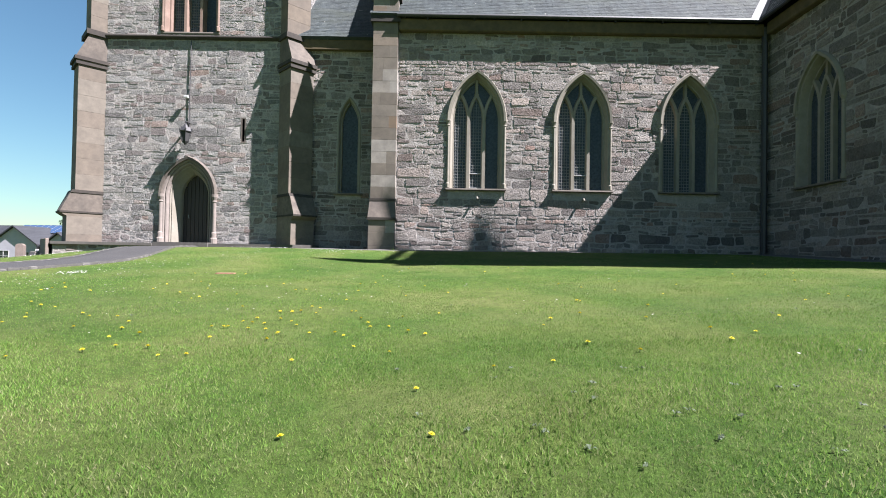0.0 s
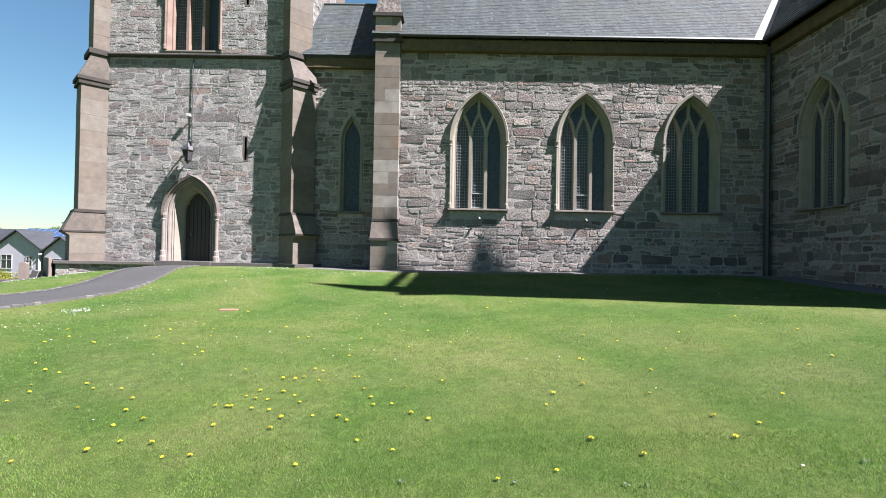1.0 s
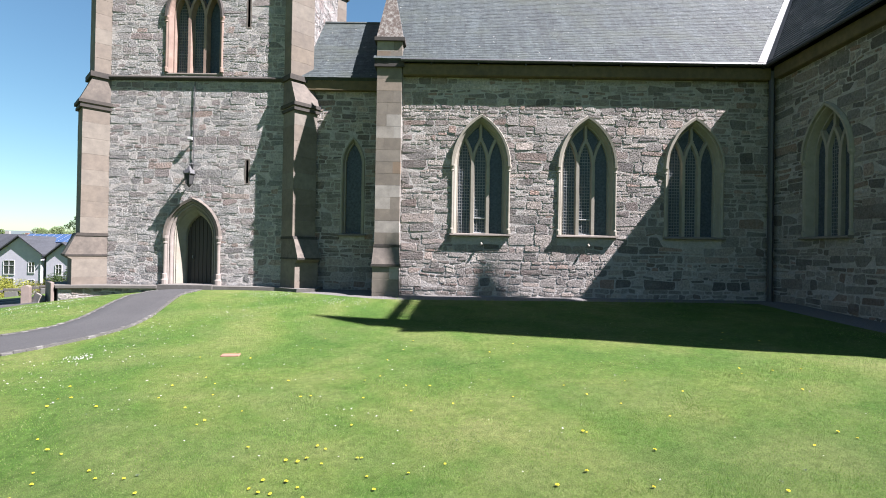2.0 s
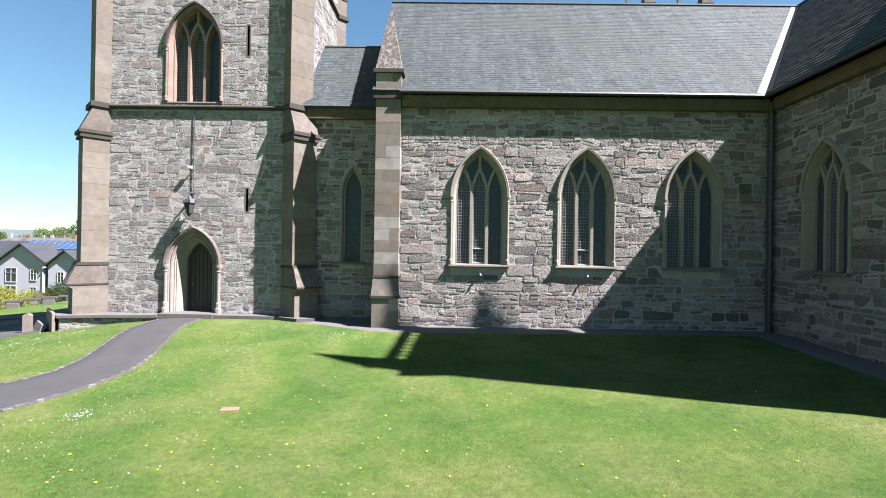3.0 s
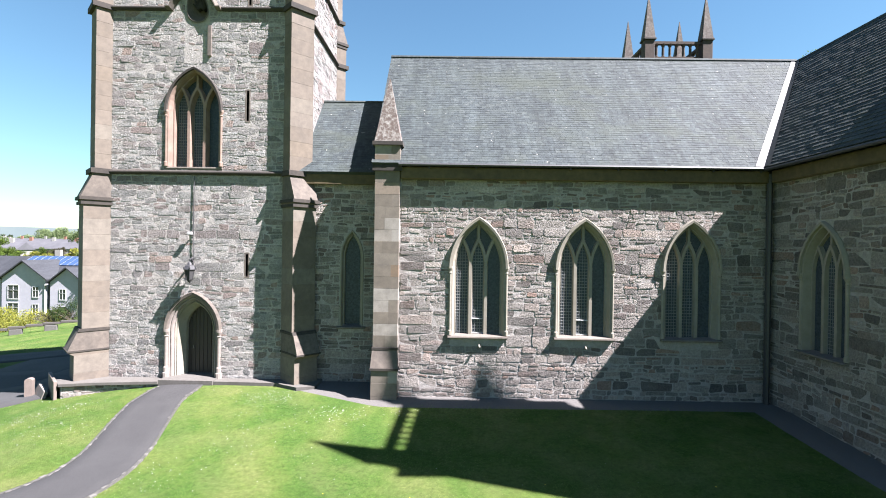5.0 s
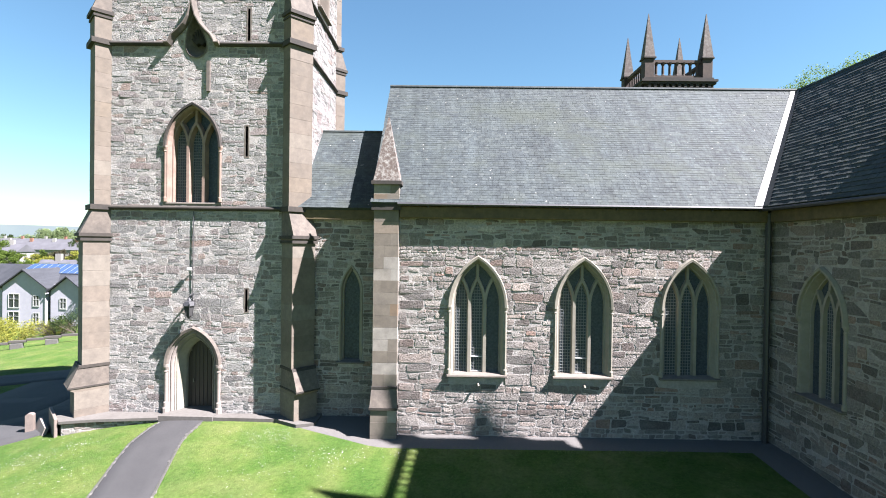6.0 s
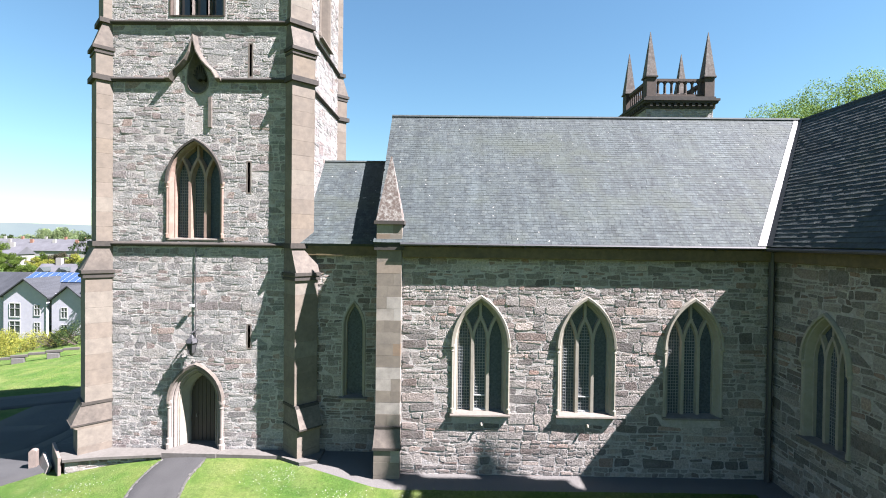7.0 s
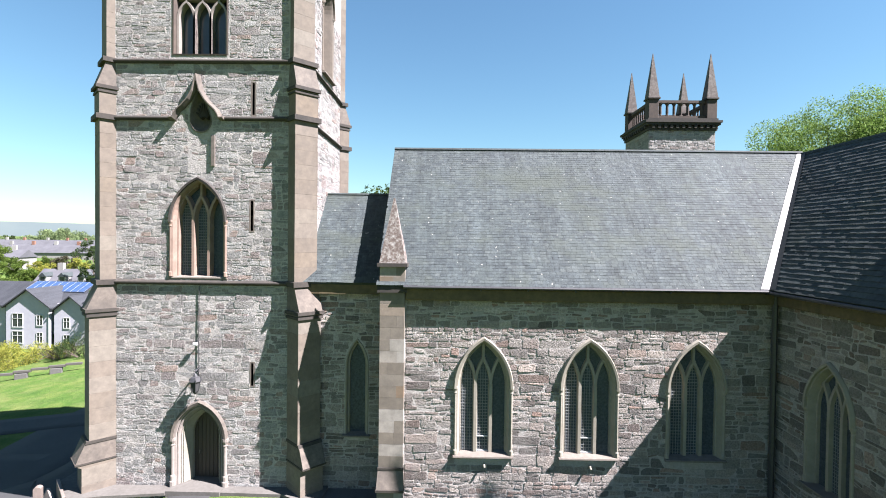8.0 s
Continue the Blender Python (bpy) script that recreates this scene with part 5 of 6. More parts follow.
def tree(name, base, height, spread, seed, leaf, label, leaf_size=0.16, per=70, trunk=0.3, limbs=14, crown_from=0.35, group="", clump=(0.16, 0.3)):
    rng = random.Random(seed)
    x, y = base
    z = land(x, y) - 0.1
    t = tagged(new(name), label, "tree", group)
    bm = bmesh.new()
    tp = [Vector((x + rng.uniform(-0.02, 0.02) * k * height * 0.1, y + rng.uniform(-0.02, 0.02) * k * height * 0.1, z + height * 0.75 * k / 6)) for k in range(7)]
    add_tube(bm, tp, [trunk * (1.25 if k == 0 else 1 - 0.13 * k) for k in range(7)], 8)
    cl = []
    for i in range(limbs):
        k = crown_from + (0.95 - crown_from) * i / limbs
        s = tp[min(6, int(k * 6))]
        ang = i * 2.4 + rng.uniform(-0.4, 0.4)
        prof = math.sin(math.pi * min(1, max(0.12, (k - crown_from * 0.5) / (1.05 - crown_from * 0.5)))) ** 0.7
        e = Vector((x + math.cos(ang) * spread * prof * rng.uniform(0.6, 1), y + math.sin(ang) * spread * prof * rng.uniform(0.6, 1), z + height * min(1.0, k + rng.uniform(0.05, 0.2))))
        m = s.lerp(e, 0.5) + Vector((0, 0, 0.05 * height))
        add_tube(bm, [s, m, e], [trunk * 0.35, trunk * 0.2, trunk * 0.06], 5)
        for q, w in ((e, 1.0), (m.lerp(e, 0.5), 0.9), (m, 0.7)):
            for _ in range(2):
                cl.append((q + Vector((rng.gauss(0, 1), rng.gauss(0, 1), rng.gauss(0, 0.7))) * spread * 0.16, spread * rng.uniform(*clump) * w))
    part("trunk", bm, M_bark, t)
    v, f = leaf_cloud(cl, per, leaf_size, rng)
    mesh_object("crown", v, f, leaf, t)
    return t


def bush(name, base, radius, height, seed, leaf, label, leaf_size=0.07, per=260, n=14):
    rng = random.Random(seed)
    x, y = base
    z = land(x, y)
    t = tagged(new(name), label, "bush")
    bm = bmesh.new()
    cl = []
    for i in range(n):
        a = rng.uniform(0, 6.28)
        r = radius * math.sqrt(rng.random())
        q = Vector((x + r * math.cos(a), y + r * math.sin(a), z + height * rng.uniform(0.3, 0.85) * (1 - 0.4 * r / radius)))
        add_tube(bm, [(x + r * 0.3 * math.cos(a), y + r * 0.3 * math.sin(a), z - 0.1), q], [0.04, 0.015], 5)
        cl.append((q, height * rng.uniform(0.22, 0.38)))
    part("stems", bm, M_bark, t)
    v, f = leaf_cloud(cl, per, leaf_size, rng)
    mesh_object("foliage", v, f, leaf, t)
    return t


tree("tree", (32.6, 24.6), 18.9, 6.4, 21, M_leaf_fresh, "broad tree in fresh light-green leaf behind the church", 0.075, 620, 0.4, 24, 0.4)
tree("tree", (41.5, 27.0), 19.9, 6.6, 22, M_leaf_fresh, "tall tree in fresh light-green leaf beyond the roof", 0.075, 560, 0.4, 22, 0.4)

tree("tree", (-11.4, 60.0), 17.3, 6.0, 23, M_leaf_dark, "dark tree far behind the church", 0.25, 40, 0.4, 14, 0.4)

# ---- the pair of white gabled houses ----
def house_window(parent, plane, u, z, w, h):
    g = new("window")
    g.parent = parent
    bm = bmesh.new()
    for a, b, c, d in ((u - w / 2 - 0.07, u + w / 2 + 0.07, z - 0.13, z), (u - w / 2 - 0.06, u + w / 2 + 0.06, z + h, z + h + 0.06), (u - w / 2 - 0.06, u - w / 2, z, z + h), (u + w / 2, u + w / 2 + 0.06, z, z + h), (u - 0.02, u + 0.02, z, z + h), (u - w / 2, u + w / 2, z + h * 0.62, z + h * 0.62 + 0.04)):
        vs = [bm.verts.new(plane.at(p, q, e)) for e in (-0.05, 0.06) for p, q in ((a, c), (b, c), (b, d), (a, d))]
        for q in ((0, 1, 2, 3), (4, 5, 6, 7), (0, 1, 5, 4), (1, 2, 6, 5), (2, 3, 7, 6), (3, 0, 4, 7)):
            bm.faces.new([vs[k] for k in q])
    part("frame", bm, M_white, g, "white window frame")
    mesh_object("pane", [plane.at(p, q, 0.012) for p, q in ((u - w / 2, z), (u + w / 2, z), (u + w / 2, z + h), (u - w / 2, z + h))], [(0, 1, 2, 3)], M_housepane, g)
    return g


def gabled_house():
    """Two cross gables before a long roof with solar panels."""
    h = thing("house", "white rendered house with two gables and solar panels", "house")
    H = pose(-47.6, 43.0, -4.5, 0, 0, -4)

    def P(x, y, z):
        return H @ Vector((x, y, z))
    front = Plane(P(0, 0, 0), H.to_3x3() @ Vector((1, 0, 0)), H.to_3x3() @ Vector((0, -1, 0)))
    rear = Plane(P(0, 1.2, 0), H.to_3x3() @ Vector((1, 0, 0)), H.to_3x3() @ Vector((0, -1, 0)))
    east = Plane(P(5.15, 0, 0), H.to_3x3() @ Vector((0, 1, 0)), H.to_3x3() @ Vector((1, 0, 0)))
    for u0, u1, ridge in ((-5.75, 0.1, 7.2), (0.65, 5.15, 6.45)):
        m = (u0 + u1) / 2
        e0 = 5.15 if u0 < 0 else 4.75
        wall("wall", front, [(u0, -1.2), (u1, -1.2), (u1, e0), (m, ridge), (u0, e0)], [], 0.3, M_render, h)
        for s, e in ((-1, u0), (1, u1)):
            k = (ridge - e0) / abs(m - e)
            a, b = P(e + s * 0.3, -0.35, e0 - 0.3 * k + 0.12), P(m, -0.35, ridge + 0.12)
            c, d = P(m, 4.9, ridge + 0.12), P(e + s * 0.3, 4.9, e0 - 0.3 * k + 0.12)
            v = [Vector(q) for q in (a, b, c, d)]
            v += [q - Vector((0, 0, 0.16)) for q in v]
            mesh_object("roof", v, [(0, 1, 2, 3), (7, 6, 5, 4), (0, 4, 5, 1), (1, 5, 6, 2), (2, 6, 7, 3), (3, 7, 4, 0)], M_slate_house, h)
    wall("wall", rear, [(-0.3, -1.2), (1.0, -1.2), (1.0, 5.4), (-0.3, 5.4)], [], 0.3, M_render, h)
    wall("wall", east, [(0, -1.2), (9, -1.2), (9, 5.15), (0, 5.15)], [], 0.3, M_render, h)
    wall("wall", Plane(P(-14, 1.5, 0), H.to_3x3() @ Vector((1, 0, 0)), H.to_3x3() @ Vector((0, -1, 0))), [(0, -1.2), (6.6, -1.2), (6.6, 5.15), (0, 5.15)], [], 0.3, M_render, h)
    for a, b in ((1.0, 7.6), ):
        v = [P(-14.5, 1.0, 5.0), P(5.3, 1.0, 5.0), P(5.3, 6.0, 7.62), P(-14.5, 6.0, 7.62)]
        v += [q - Vector((0, 0, 0.15)) for q in v]
        mesh_object("roof", v, [(0, 1, 2, 3), (7, 6, 5, 4), (0, 4, 5, 1), (1, 5, 6, 2), (2, 6, 7, 3), (3, 7, 4, 0)], M_slate_house, h)
        v = [P(5.3, 10.2, 5.0), P(-14.5, 10.2, 5.0), P(-14.5, 6.0, 7.62), P(5.3, 6.0, 7.62)]
        v += [q - Vector((0, 0, 0.15)) for q in v]
        mesh_object("roof", v, [(0, 1, 2, 3), (7, 6, 5, 4), (0, 4, 5, 1), (1, 5, 6, 2), (2, 6, 7, 3), (3, 7, 4, 0)], M_slate_house, h)
    for u, z, w, hh in ((-4.2, 2.6, 1.35, 1.6), (-1.25, 2.85, 0.72, 1.2), (-4.2, 0.6, 1.35, 1.4), (-1.25, 0.7, 0.72, 1.2), (2.3, 2.6, 0.75, 1.2), (2.3, 0.5, 0.75, 1.2)):
        house_window(h, front, u, z, w, hh)
    house_window(h, rear, 0.375, 2.5, 0.36, 1.6)
    house_window(h, rear, 0.375, 0.1, 0.36, 1.8)
    # panels on the slope between the gables
    for k in range(9):
        u0 = -7.3 + k * 0.95
        q = [(u0, 3.8), (u0 + 0.93, 3.8), (u0 + 0.93, 5.9), (u0, 5.9)]
        sl = 2.62 / 5.0
        top = [P(u, y, 5.0 + (y - 1.0) * sl + 0.12) for u, y in q]
        low = [p - Vector((0, 0, 0.06)) for p in top]
        pan = mesh_object("solar_panel", top + low, [(0, 1, 2, 3), (7, 6, 5, 4), (0, 4, 5, 1), (1, 5, 6, 2), (2, 6, 7, 3), (3, 7, 4, 0)], M_solar, h, "blue solar panel")
        bm = bmesh.new()
        for i in range(4):
            add_tube(bm, [top[i] + Vector((0, 0, 0.01)), top[(i + 1) % 4] + Vector((0, 0, 0.01))], 0.012, 4)
        part("panel_rim", bm, M_alloy, pan)
    wall("wall", Plane(P(0, 9.8, 0), H.to_3x3() @ Vector((1, 0, 0)), H.to_3x3() @ Vector((0, 1, 0))), [(-14, -1.2), (5.1, -1.2), (5.1, 5.15), (-14, 5.15)], [], 0.3, M_render, h)
    tube_part("downpipe", [P(0.02, -0.06, 5.0), P(0.02, -0.06, 0)], 0.06, M_white, h)
    return h


gabled_house()


def terrace(x, y, length, turn, z, eave, ridge, seed, chimneys=3, wall_mat=None, deep=8.0):
    """A row of town houses: walls, roof, chimneys and windows."""
    rng = random.Random(seed)
    h = thing("terraced_house_row", "pale rendered row of town houses with slate roof", "houses", "town rows")
    H = pose(x, y, z, 0, 0, turn)
    bm = bmesh.new()
    add_box(bm, -length / 2, length / 2, -deep / 2, deep / 2, -3, eave, H)
    part("wall", bm, wall_mat or M_farwall, h)
    v = [H @ Vector(q) for q in ((-length / 2 - 0.3, -deep / 2 - 0.4, eave - 0.2), (length / 2 + 0.3, -deep / 2 - 0.4, eave - 0.2), (length / 2 + 0.3, deep / 2 + 0.4, eave - 0.2), (-length / 2 - 0.3, deep / 2 + 0.4, eave - 0.2), (-length / 2 - 0.3, 0, ridge), (length / 2 + 0.3, 0, ridge))]
    mesh_object("roof", v, [(0, 1, 5, 4), (2, 3, 4, 5), (0, 4, 3), (1, 2, 5), (3, 2, 1, 0)], M_slate_far, h)
    for k in range(chimneys):
        u = -length / 2 + length * (k + 0.5) / chimneys + rng.uniform(-1, 1)
        box_part("chimney", u - 0.6, u + 0.6, -0.4, 0.4, ridge - 1, ridge + 1.3, M_chimney if rng.random() < 0.5 else M_farwall, h, m=H)
    n = int(length / 3.0)
    front = Plane(H @ Vector((0, -deep / 2, 0)), H.to_3x3() @ Vector((1, 0, 0)), H.to_3x3() @ Vector((0, -1, 0)))
    for k in range(n):
        u = -length / 2 + length * (k + 0.5) / n
        for zz in (1.0, 3.6):
            if zz + 1.4 < eave:
                q = new("window")
                q.parent = h
                mesh_object("pane", [front.at(p, r, 0.03) for p, r in ((u - 0.5, zz), (u + 0.5, zz), (u + 0.5, zz + 1.4), (u - 0.5, zz + 1.4))], [(0, 1, 2, 3)], M_housepane, q)
    return h


def dormer(parent, x, y, z):
    """A small gabled dormer on the near side of a roof."""
    d = new("dormer")
    d.parent = parent
    box_part("cheek", x - 0.75, x + 0.75, y - 1.5, y + 1.2, z, z + 1.2, M_farwall, d)
    v = [(x - 0.9, y - 1.7, z + 1.1), (x + 0.9, y - 1.7, z + 1.1), (x + 0.9, y + 1.4, z + 1.1), (x - 0.9, y + 1.4, z + 1.1), (x, y - 1.7, z + 2.0), (x, y + 1.4, z + 2.0)]
    mesh_object("dormer_roof", v, [(0, 1, 4), (1, 2, 5, 4), (3, 0, 4, 5), (2, 3, 5), (0, 3, 2, 1)], M_slate, d)
    mesh_object("pane", [(x - 0.45, y - 1.53, z + 0.2), (x + 0.45, y - 1.53, z + 0.2), (x + 0.45, y - 1.53, z + 1.05), (x - 0.45, y - 1.53, z + 1.05)], [(0, 1, 2, 3)], M_housepane, d)


near_row = terrace(-80.0, 92, 17, 4, -5.2, 4.2, 7.2, 1, 2, None, 7.0)
for k in range(4):
    dormer(near_row, -86.3 + k * 4.2, 89.6, -0.6)
terrace(-176, 190, 66, 3, -2.4, 4.7, 8.0, 2, 7)
terrace(-139, 136, 14, 8, -1.6, 4.2, 6.4, 3, 2)
terrace(-236, 262, 90, 2, -1.8, 4.8, 8.6, 5, 8)
rng = random.Random(77)


def seen_at(px, depth):
    """The x of a far spot by its bearing from the churchyard, at that depth."""
    return 1.5 + (px - 797) / 870 * (depth + 16.4)


for px, depth, tall, spread, leaf in ((8, 84, 5.0, 3.0, M_leaf), (40, 104, 5.0, 2.8, M_leaf), (60, 112, 6.0, 3.0, M_leaf_yellow), (95, 122, 6.4, 2.6, M_leaf_brown), (130, 116, 7.2, 3.0, M_leaf_yellow), (152, 112, 6.6, 2.6, M_leaf_yellow),
                                      (78, 124, 5.6, 3.0, M_leaf), (10, 112, 6.0, 3.2, M_leaf), (158, 86, 13.0, 2.8, M_leaf_dark), (-20, 120, 8, 4, M_leaf), (112, 132, 6.0, 2.6, M_leaf_brown)):
    tree("tree", (seen_at(px, depth), depth), tall, spread, int(px * 7 + depth), leaf, "town garden tree in spring leaf", 0.15, 330, 0.16, 11, 0.2, "town trees")
# trees beyond the roofs: M_leaf_far carries their haze as a paler leaf tone
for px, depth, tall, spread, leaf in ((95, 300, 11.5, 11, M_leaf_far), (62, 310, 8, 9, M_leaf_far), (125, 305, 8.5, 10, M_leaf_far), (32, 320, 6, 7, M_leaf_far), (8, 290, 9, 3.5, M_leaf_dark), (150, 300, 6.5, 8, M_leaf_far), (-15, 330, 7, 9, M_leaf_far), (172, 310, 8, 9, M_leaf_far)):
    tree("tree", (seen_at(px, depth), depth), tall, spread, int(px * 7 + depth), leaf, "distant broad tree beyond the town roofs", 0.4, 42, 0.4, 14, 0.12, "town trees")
tree("tree", (-39.6, 42.0), 8.0, 1.9, 31, M_leaf, "slender tree in fresh leaf beside the white house", 0.13, 300, 0.15, 12, 0.3)
bush("bush", (-43.0, 33.0), 4.2, 2.7, 41, M_leaf_yellow, "large yellow-green bush before the white house", 0.07, 700, 34)
bush("bush", (-38.6, 33.5), 2.0, 1.9, 42, M_leaf_brown, "bare grey-brown bush beside the low wall", 0.06, 480, 16)
bush("bush", (-35.6, 33.0), 2.2, 2.4, 43, M_leaf_dark, "dark green bush by the churchyard edge", 0.065, 620, 18)
# low stone wall with a timber rail at the edge of the grounds
edge_wall = thing("boundary_wall", "low grey boundary wall with a dark timber rail", "wall")
for k in range(14):
    a = Vector((-46, 19.2, 0)).lerp(Vector((-30.6, 26.0, 0)), k / 14)
    b = Vector((-46, 19.2, 0)).lerp(Vector((-30.6, 26.0, 0)), (k + 1) / 14)
    za = land(a.x, a.y)
    ang = math.degrees(math.atan2(b.y - a.y, b.x - a.x))
    L = (b - a).length
    if k % 2 == 0:
        box_part("block", 0.1, L * 0.8, -0.2, 0.2, -0.3, 0.5, M_kerb, edge_wall, bevel=0.03, m=pose(a.x, a.y, za, 0, 0, ang))
    box_part("rail", 0, L, -0.12, 0.12, 0.55, 0.75, M_timber, edge_wall, bevel=0.02, m=pose(a.x, a.y, za, 0, 0, ang))

# ---- gravestone and kerb by the drive ----
def rounded_slab(name, x, y, w, h, d, turn, material, label, category, lean=0):
    z = land(x, y)
    bm = bmesh.new()
    pts = [(-w / 2, -0.2), (w / 2, -0.2), (w / 2, h - w * 0.35)] + [(w / 2 * math.cos(t), h - w * 0.35 + w * 0.35 * math.sin(t)) for t in [radians(15 * k) for k in range(1, 12)]] + [(-w / 2, h - w * 0.35)]
    fa = [bm.verts.new((u, -d / 2, q)) for u, q in pts]
    fb = [bm.verts.new((u, d / 2, q)) for u, q in pts]
    n = len(pts)
    bm.faces.new(fa)
    bm.faces.new(fb[::-1])
    for k in range(n):
        bm.faces.new((fa[k], fb[k], fb[(k + 1) % n], fa[(k + 1) % n]))
    bmesh.ops.transform(bm, matrix=pose(x, y, z, lean, 0, turn), verts=bm.verts[:])
    return tagged(part(name, bm, material, None), label, category)


rounded_slab("stone_post", -13.6, 1.35, 0.24, 0.7, 0.22, 20, M_gravestone, "round-headed pinkish stone post by the drive", "post")
tagged(box_part("stone_slab", -0.8, 0.8, -0.06, 0.06, -0.2, 0.3, M_doorstone, None, bevel=0.02, m=pose(-13.1, 1.2, land(-13.1, 1.2) + 0.05, -20, 0, -44)), "leaning pale stone slab at the lawn's edge", "slab")

tagged(box_part("stone_slab", -0.17, 0.17, -0.1, 0.1, -0.06, 0.012, M_chimney, None, bevel=0.01, m=pose(-2.5, -6.95, land(-2.5, -6.95), 0, 0, 8)), "small reddish-brown stone slab sunk in the lawn", "slab")

# ---- stones of the walls ----
rubble(P_nave, 0.06, 12.38, 0.0, 7.4, W_nave, 51, wall_n, grow=0.03, size=1.0, near=(4.3, 3.2))
tow_walls = [o for o in tower.children if o.name.startswith("wall")]
PATCH = Slot(-8.02, -7.22, 12.0, 13.2)
bel_block = Slot(-8.68, -6.6, 15.84, 19.3)
rubble(P_tow, TX0 + 0.62, TX1 - 0.62, 0.2, 18.9, [A_door, A_mid, bel_block, Arch(NU - 0.03, 0.4, NZ - 0.42, NZ + 0.1, NZ + 1.15), PATCH] + SLITS, 52, tow_walls[0], grow=0.04, size=0.88, gap=0.022, proud=(0.001, 0.014), material=M_stone_grey, near=(-7.0, 5.0))
rubble(P_tow, -8.0, -7.24, 12.05, 13.15, [], 61, tow_walls[0], size=0.55, gap=0.06, keep=30, near=(-7.6, 12.5), material=M_stone_grey, proud=(0.001, 0.008))
rubble(P_tow_e, TY0 + 0.6, TY1 - 0.6, 7.0, 18.9, [A_side], 53, tow_walls[1], grow=0.04, material=M_stone_grey, keep=60, near=(4.0, 13.0))
link_wall = [o for o in link.children if o.name.startswith("wall")][0]
rubble(P_link, -4.05, -0.82, 0.0, 7.4, [W_link], 54, link_wall, grow=0.02, keep=100, near=(-2, 5))
tr_wall = [o for o in transept.children if o.name.startswith("wall")][0]
rubble(P_tr, 0.02, T_END, 0.0, 7.4, [W_tr], 55, tr_wall, grow=0.03, size=0.95, near=(2.5, 4.0))
gab = [o for o in nave.children if o.name.startswith("wall")][2]
rubble(PW, 0.05, 4.0, 7.5, 12.4, [], 56, gab, keep=0, limit=lambda z: (max(0.05, (z - 7.7) / 1.09), 4.6))
for t in (tower_n,):
    o = [q for q in t.children if q.name.startswith("wall")]
    rubble(Plane((15.85, 14.55, 0), (1, 0, 0), (0, -1, 0)), -2.04, 2.04, 12.0, 16.4, [], 57, o[0], keep=60, near=(0, 15), material=M_stone_grey)
    rubble(Plane((13.8, 16.6, 0), (0, 1, 0), (-1, 0, 0)), -2.04, 2.04, 12.0, 16.4, [], 58, o[2], keep=0, material=M_stone_grey)
rubble(Plane((-11.19, 0.52, 0), (0.9615, 0.2747, 0), (0.2747, -0.9615, 0)), -0.49, 0.5, -0.95, 0.12, [], 59, apron, keep=40, near=(0, 0), size=0.62)
rubble(Plane((-9.65, 0.82, 0), (0.9886, 0.1506, 0), (0.1506, -0.9886, 0)), -1.05, 1.05, -0.6, 0.12, [], 60, apron, keep=40, near=(0, 0), size=0.62)

# kerb stones along the path
rng = random.Random(9)
for side in path_edges:
    acc, last = 0.0, None
    for p, q in zip(side, side[1:]):
        n = max(1, int((q - p).length / 0.17))
        for k in range(n):
            c = p.lerp(q, (k + 0.5) / n)
            ang = math.degrees(math.atan2(q.y - p.y, q.x - p.x))
            if rng.random() < 0.93 and c.y < 0.8 and c.x > -13:
                box_part("kerb_stone", -0.085 * rng.uniform(0.6, 1.0), 0.085 * rng.uniform(0.7, 1.05), -0.04 * rng.uniform(0.6, 1.2), 0.04, -0.08, 0.005 + rng.uniform(0, 0.02), M_kerb, path, bevel=0.012,
                         m=pose(c.x + rng.uniform(-0.03, 0.03), c.y + rng.uniform(-0.03, 0.03), land(c.x, c.y) + 0.035, 0, 0, ang + rng.uniform(-12, 12)))

# ---- grass, daisies, dandelions ----
def on_lawn(x, y):
    if y > -1.02 and x > -3.4:
        return False
    if x > 11.3 and y > -8.6:
        return False
    if y > 0.4 or x < -15 or y > 0.95 * x + 12.7:
        return False
    for a, b in zip(CENTRE, CENTRE[1:]):
        t = max(0, min(1, ((x - a[0]) * (b[0] - a[0]) + (y - a[1]) * (b[1] - a[1])) / ((b[0] - a[0]) ** 2 + (b[1] - a[1]) ** 2)))
        if math.hypot(x - a[0] - t * (b[0] - a[0]), y - a[1] - t * (b[1] - a[1])) < 0.98:
            return False
    return True


CENTRE = [((p.x + q.x) / 2, (p.y + q.y) / 2) for p, q in zip(*path_edges)]
rng = random.Random(4)
v, f = [], []


def blade(x, y, tall, wide):
    a = rng.uniform(0, 6.283)
    lean = rng.uniform(0.1, 0.9) * tall
    b = a + rng.uniform(-1, 1)
    z = land(x, y) - 0.005
    n = len(v)
    cx, cy = math.cos(a) * wide, math.sin(a) * wide
    v.append((x - cx, y - cy, z))
    v.append((x + cx, y + cy, z))
    v.append((x + math.cos(b) * lean, y + math.sin(b) * lean, z + tall))
    f.append((n, n + 1, n + 2))


for y0, y1, x0, x1, count in ((-14.9, -12.6, -2.2, 5.6, 80000), (-15.4, -11.5, -5, 9, 140000), (-11.5, -7.5, -9, 12, 90000), (-7.5, -1.0, -14, 12, 70000)):
    for _ in range(count):
        x, y = rng.uniform(x0, x1), rng.uniform(y0, y1)
        if on_lawn(x, y):
            k = (0.9 + 0.09 * min(max(-11.0 - y, 0), 3)) * (1 + 0.7 * noise.noise((x * 1.5, y * 1.5, 0)))
            blade(x, y, rng.uniform(0.01, 0.026) * k, rng.uniform(0.002, 0.004) * (1 if y < -11.5 else 1.5))
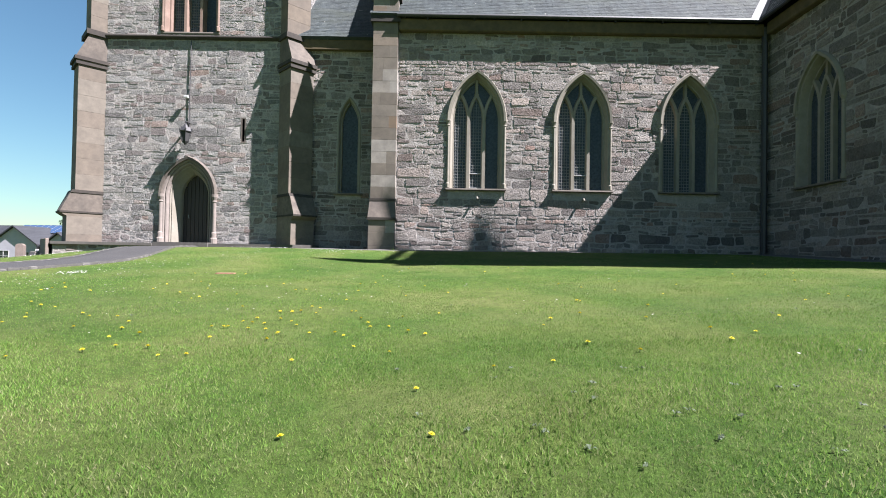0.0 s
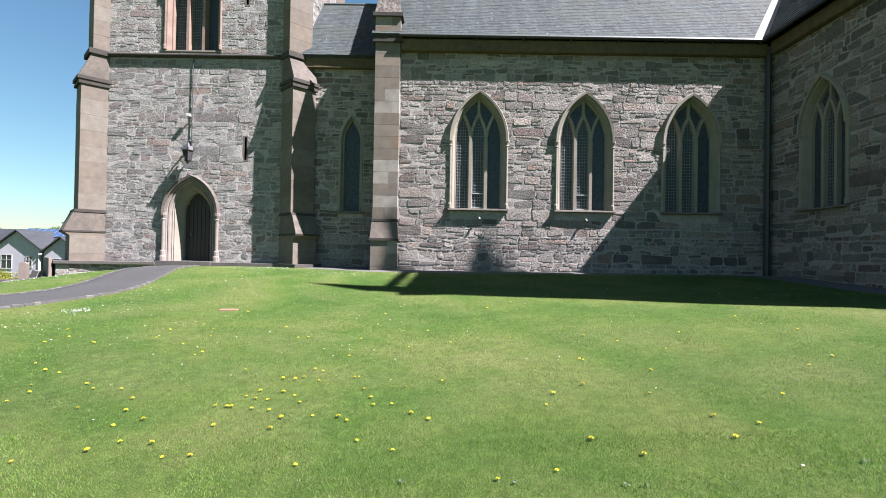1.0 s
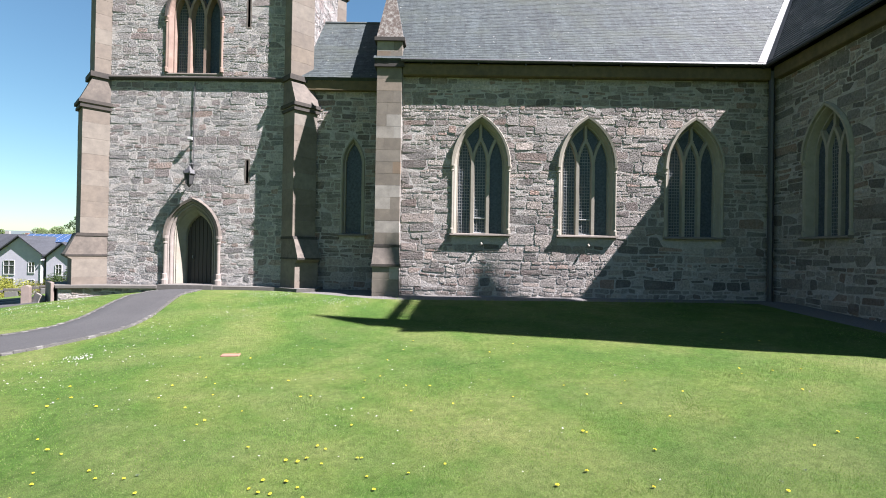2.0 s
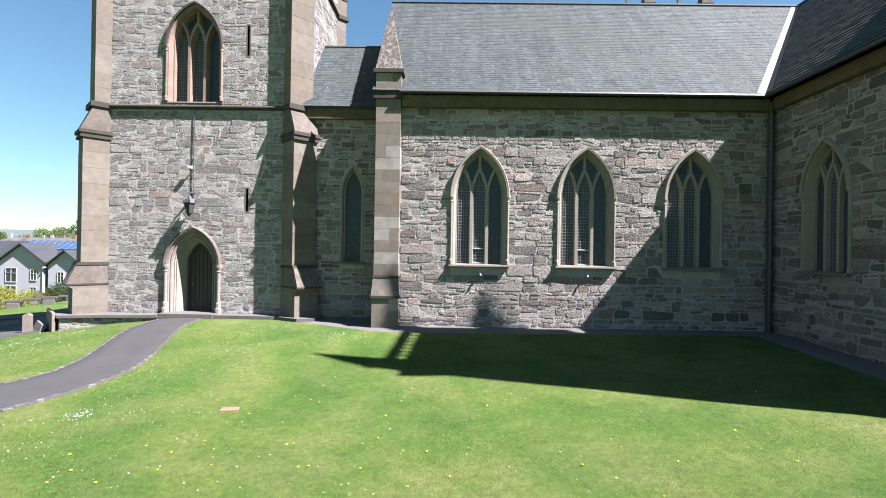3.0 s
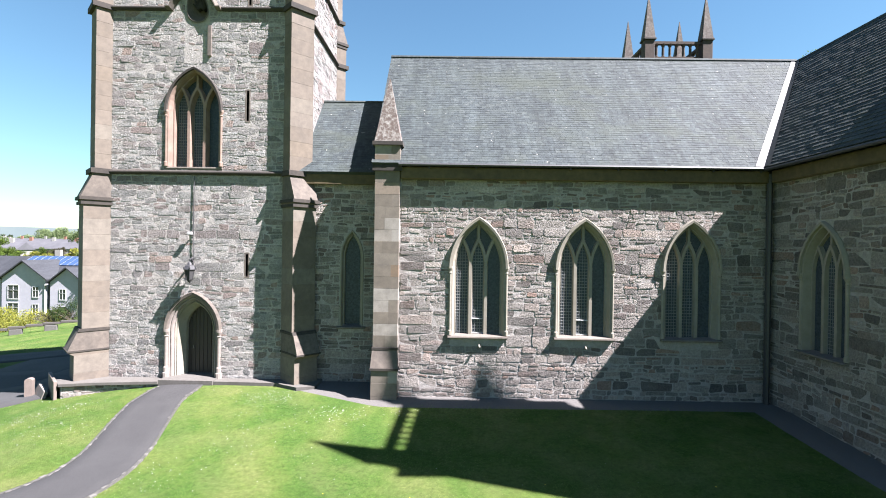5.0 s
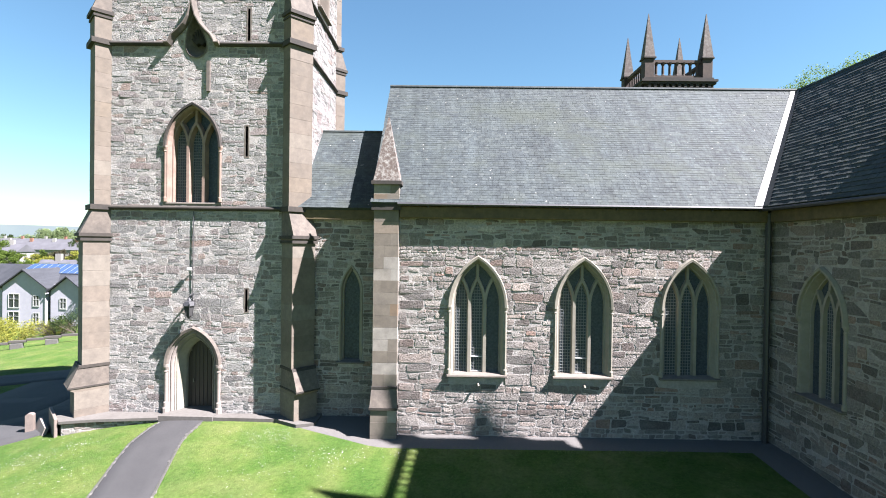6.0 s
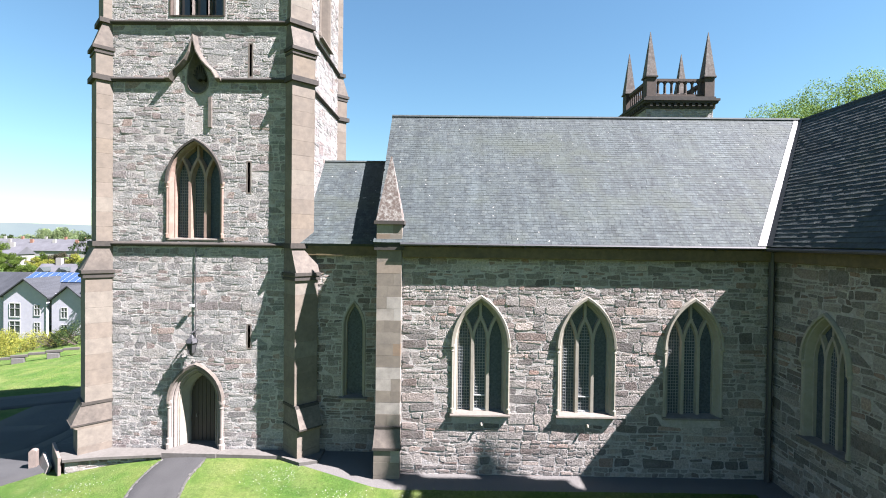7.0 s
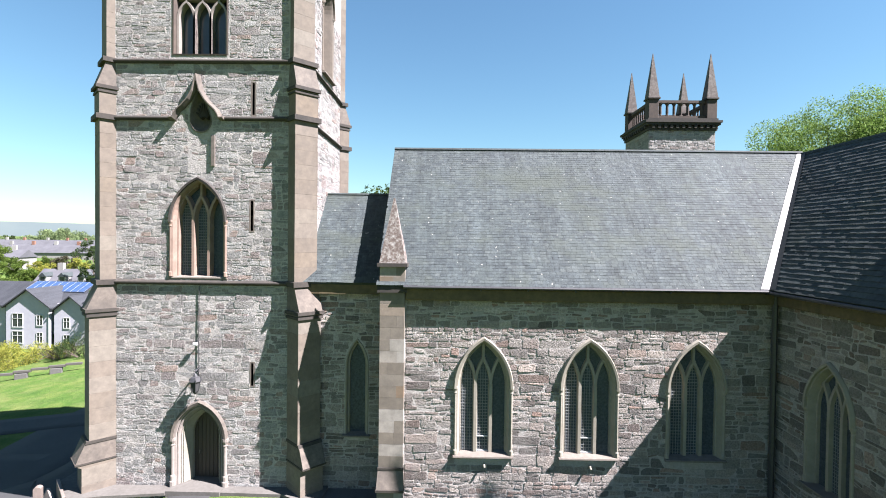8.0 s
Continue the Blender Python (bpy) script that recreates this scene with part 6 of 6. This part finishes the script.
for _ in range(500):
    x, y = rng.uniform(0, 11), -1.05 + rng.uniform(-0.1, 0.05)
    blade(x, y, rng.uniform(0.06, 0.16), 0.003)
grass = tagged(mesh_object("grass", v, f, M_blade), "short mown grass blades on the lawn", "grass", kind="stuff")

v, f = [], []
spots = []
for cx, cy, r, n in ((-4.0, -0.3, 1.2, 260), (-1.6, -1.6, 0.8, 150), (-10.6, -0.6, 1.0, 120), (-11.5, -1.5, 1.0, 120), (-5.1, -7.4, 0.22, 90), (-3.5, -3.0, 2.0, 130), (-9.5, -2.5, 1.5, 120), (0.4, -1.25, 0.5, 40), (-4.5, -8.0, 2.2, 160), (-1.0, -8.0, 3.5, 90), (3.5, -9, 5.0, 60), (-5.2, -5.0, 1.0, 70)):
    for _ in range(n):
        if rng.random() < 0.8:
            spots.append((cx + rng.gauss(0, r * 0.6), cy + rng.gauss(0, r * 0.5)))
for x, y in spots:
    if not on_lawn(x, y):
        continue
    z = land(x, y) + rng.uniform(0.02, 0.035)
    n = len(v)
    r = rng.uniform(0.007, 0.012)
    tx, ty = rng.uniform(-0.4, 0.4), rng.uniform(-0.4, 0.4)
    v.append((x, y, z + 0.004))
    for k in range(6):
        c, s = math.cos(k * 1.047), math.sin(k * 1.047)
        v.append((x + r * c, y + r * s, z + r * (c * tx + s * ty)))
    f += [(n, n + 1 + k, n + 1 + (k + 1) % 6) for k in range(6)]
tagged(mesh_object("daisies", v, f, M_petal_w), "small white daisies scattered in the lawn", "daisies", kind="stuff")


v, f = [], []
for _ in range(46):
    x, y = (rng.gauss(2.9, 1.1), rng.uniform(-14.7, -13.1)) if rng.random() < 0.75 else (rng.uniform(-5, 9), rng.uniform(-13, -4))
    if not on_lawn(x, y):
        continue
    z = land(x, y)
    for k in range(rng.randint(5, 9)):
        a, r = rng.uniform(0, 6.28), rng.uniform(0.012, 0.034)
        c, s = math.cos(a), math.sin(a)
        w = r * 0.22
        n = len(v)
        v += [(x, y, z + 0.01), (x + c * r * 0.6 - s * w, y + s * r * 0.6 + c * w, z + 0.024), (x + c * r, y + s * r, z + 0.018), (x + c * r * 0.6 + s * w, y + s * r * 0.6 - c * w, z + 0.024)]
        f.append((n, n + 1, n + 2, n + 3))
tagged(mesh_object("weeds", v, f, M_weed), "blue-green broad-leaved weeds in the lawn", "weeds", kind="stuff")


def dandelion_model():
    t = thing("dandelion", "yellow dandelion in flower in the lawn", "flower", "dandelions in the lawn")
    tube_part("stem", [(0, 0, -0.01), (0.004, 0, 0.012), (0.006, 0.002, 0.025)], 0.003, M_weed, t, sides=5)
    bm = bmesh.new()
    for ring, (r, z, n) in enumerate(((0.021, 0.028, 12), (0.015, 0.034, 10), (0.008, 0.038, 7))):
        for k in range(n):
            a = 2 * math.pi * (k + ring * 0.4) / n
            w = 0.006
            p = [(0.006, 0.002, 0.025), (0.006 + r * math.cos(a) - w * math.sin(a), 0.002 + r * math.sin(a) + w * math.cos(a), z), (0.006 + r * 1.12 * math.cos(a), 0.002 + r * 1.12 * math.sin(a), z + 0.002), (0.006 + r * math.cos(a) + w * math.sin(a), 0.002 + r * math.sin(a) - w * math.cos(a), z)]
            bm.faces.new([bm.verts.new(q) for q in p])
    part("flower_head", bm, M_petal_y, t)
    return t


first = dandelion_model()
placed = 0
for _ in range(600):
    if placed >= 150:
        break
    k = rng.random()
    if k < 0.22:
        x, y = 0.0 + rng.gauss(0, 0.6), -12.0 + rng.gauss(0, 0.6)
    elif k < 0.55:
        x, y = -0.8 + rng.gauss(0, 2.2), -11.0 + rng.gauss(0, 1.4)
    elif k < 0.62:
        x, y = rng.uniform(0.2, 4.5), rng.uniform(-14.3, -13.0)
    else:
        x, y = rng.uniform(-5, 9), rng.uniform(-13.2, -5.0)
    if not on_lawn(x, y) or y < -14.5:
        continue
    m = pose(x, y, land(x, y), rng.uniform(-12, 12), rng.uniform(-12, 12), rng.uniform(0, 360))
    if placed == 0:
        first.matrix_basis = m
    else:
        copy_thing(first, m @ Matrix.Scale(rng.uniform(0.55, 0.9), 4))
    placed += 1
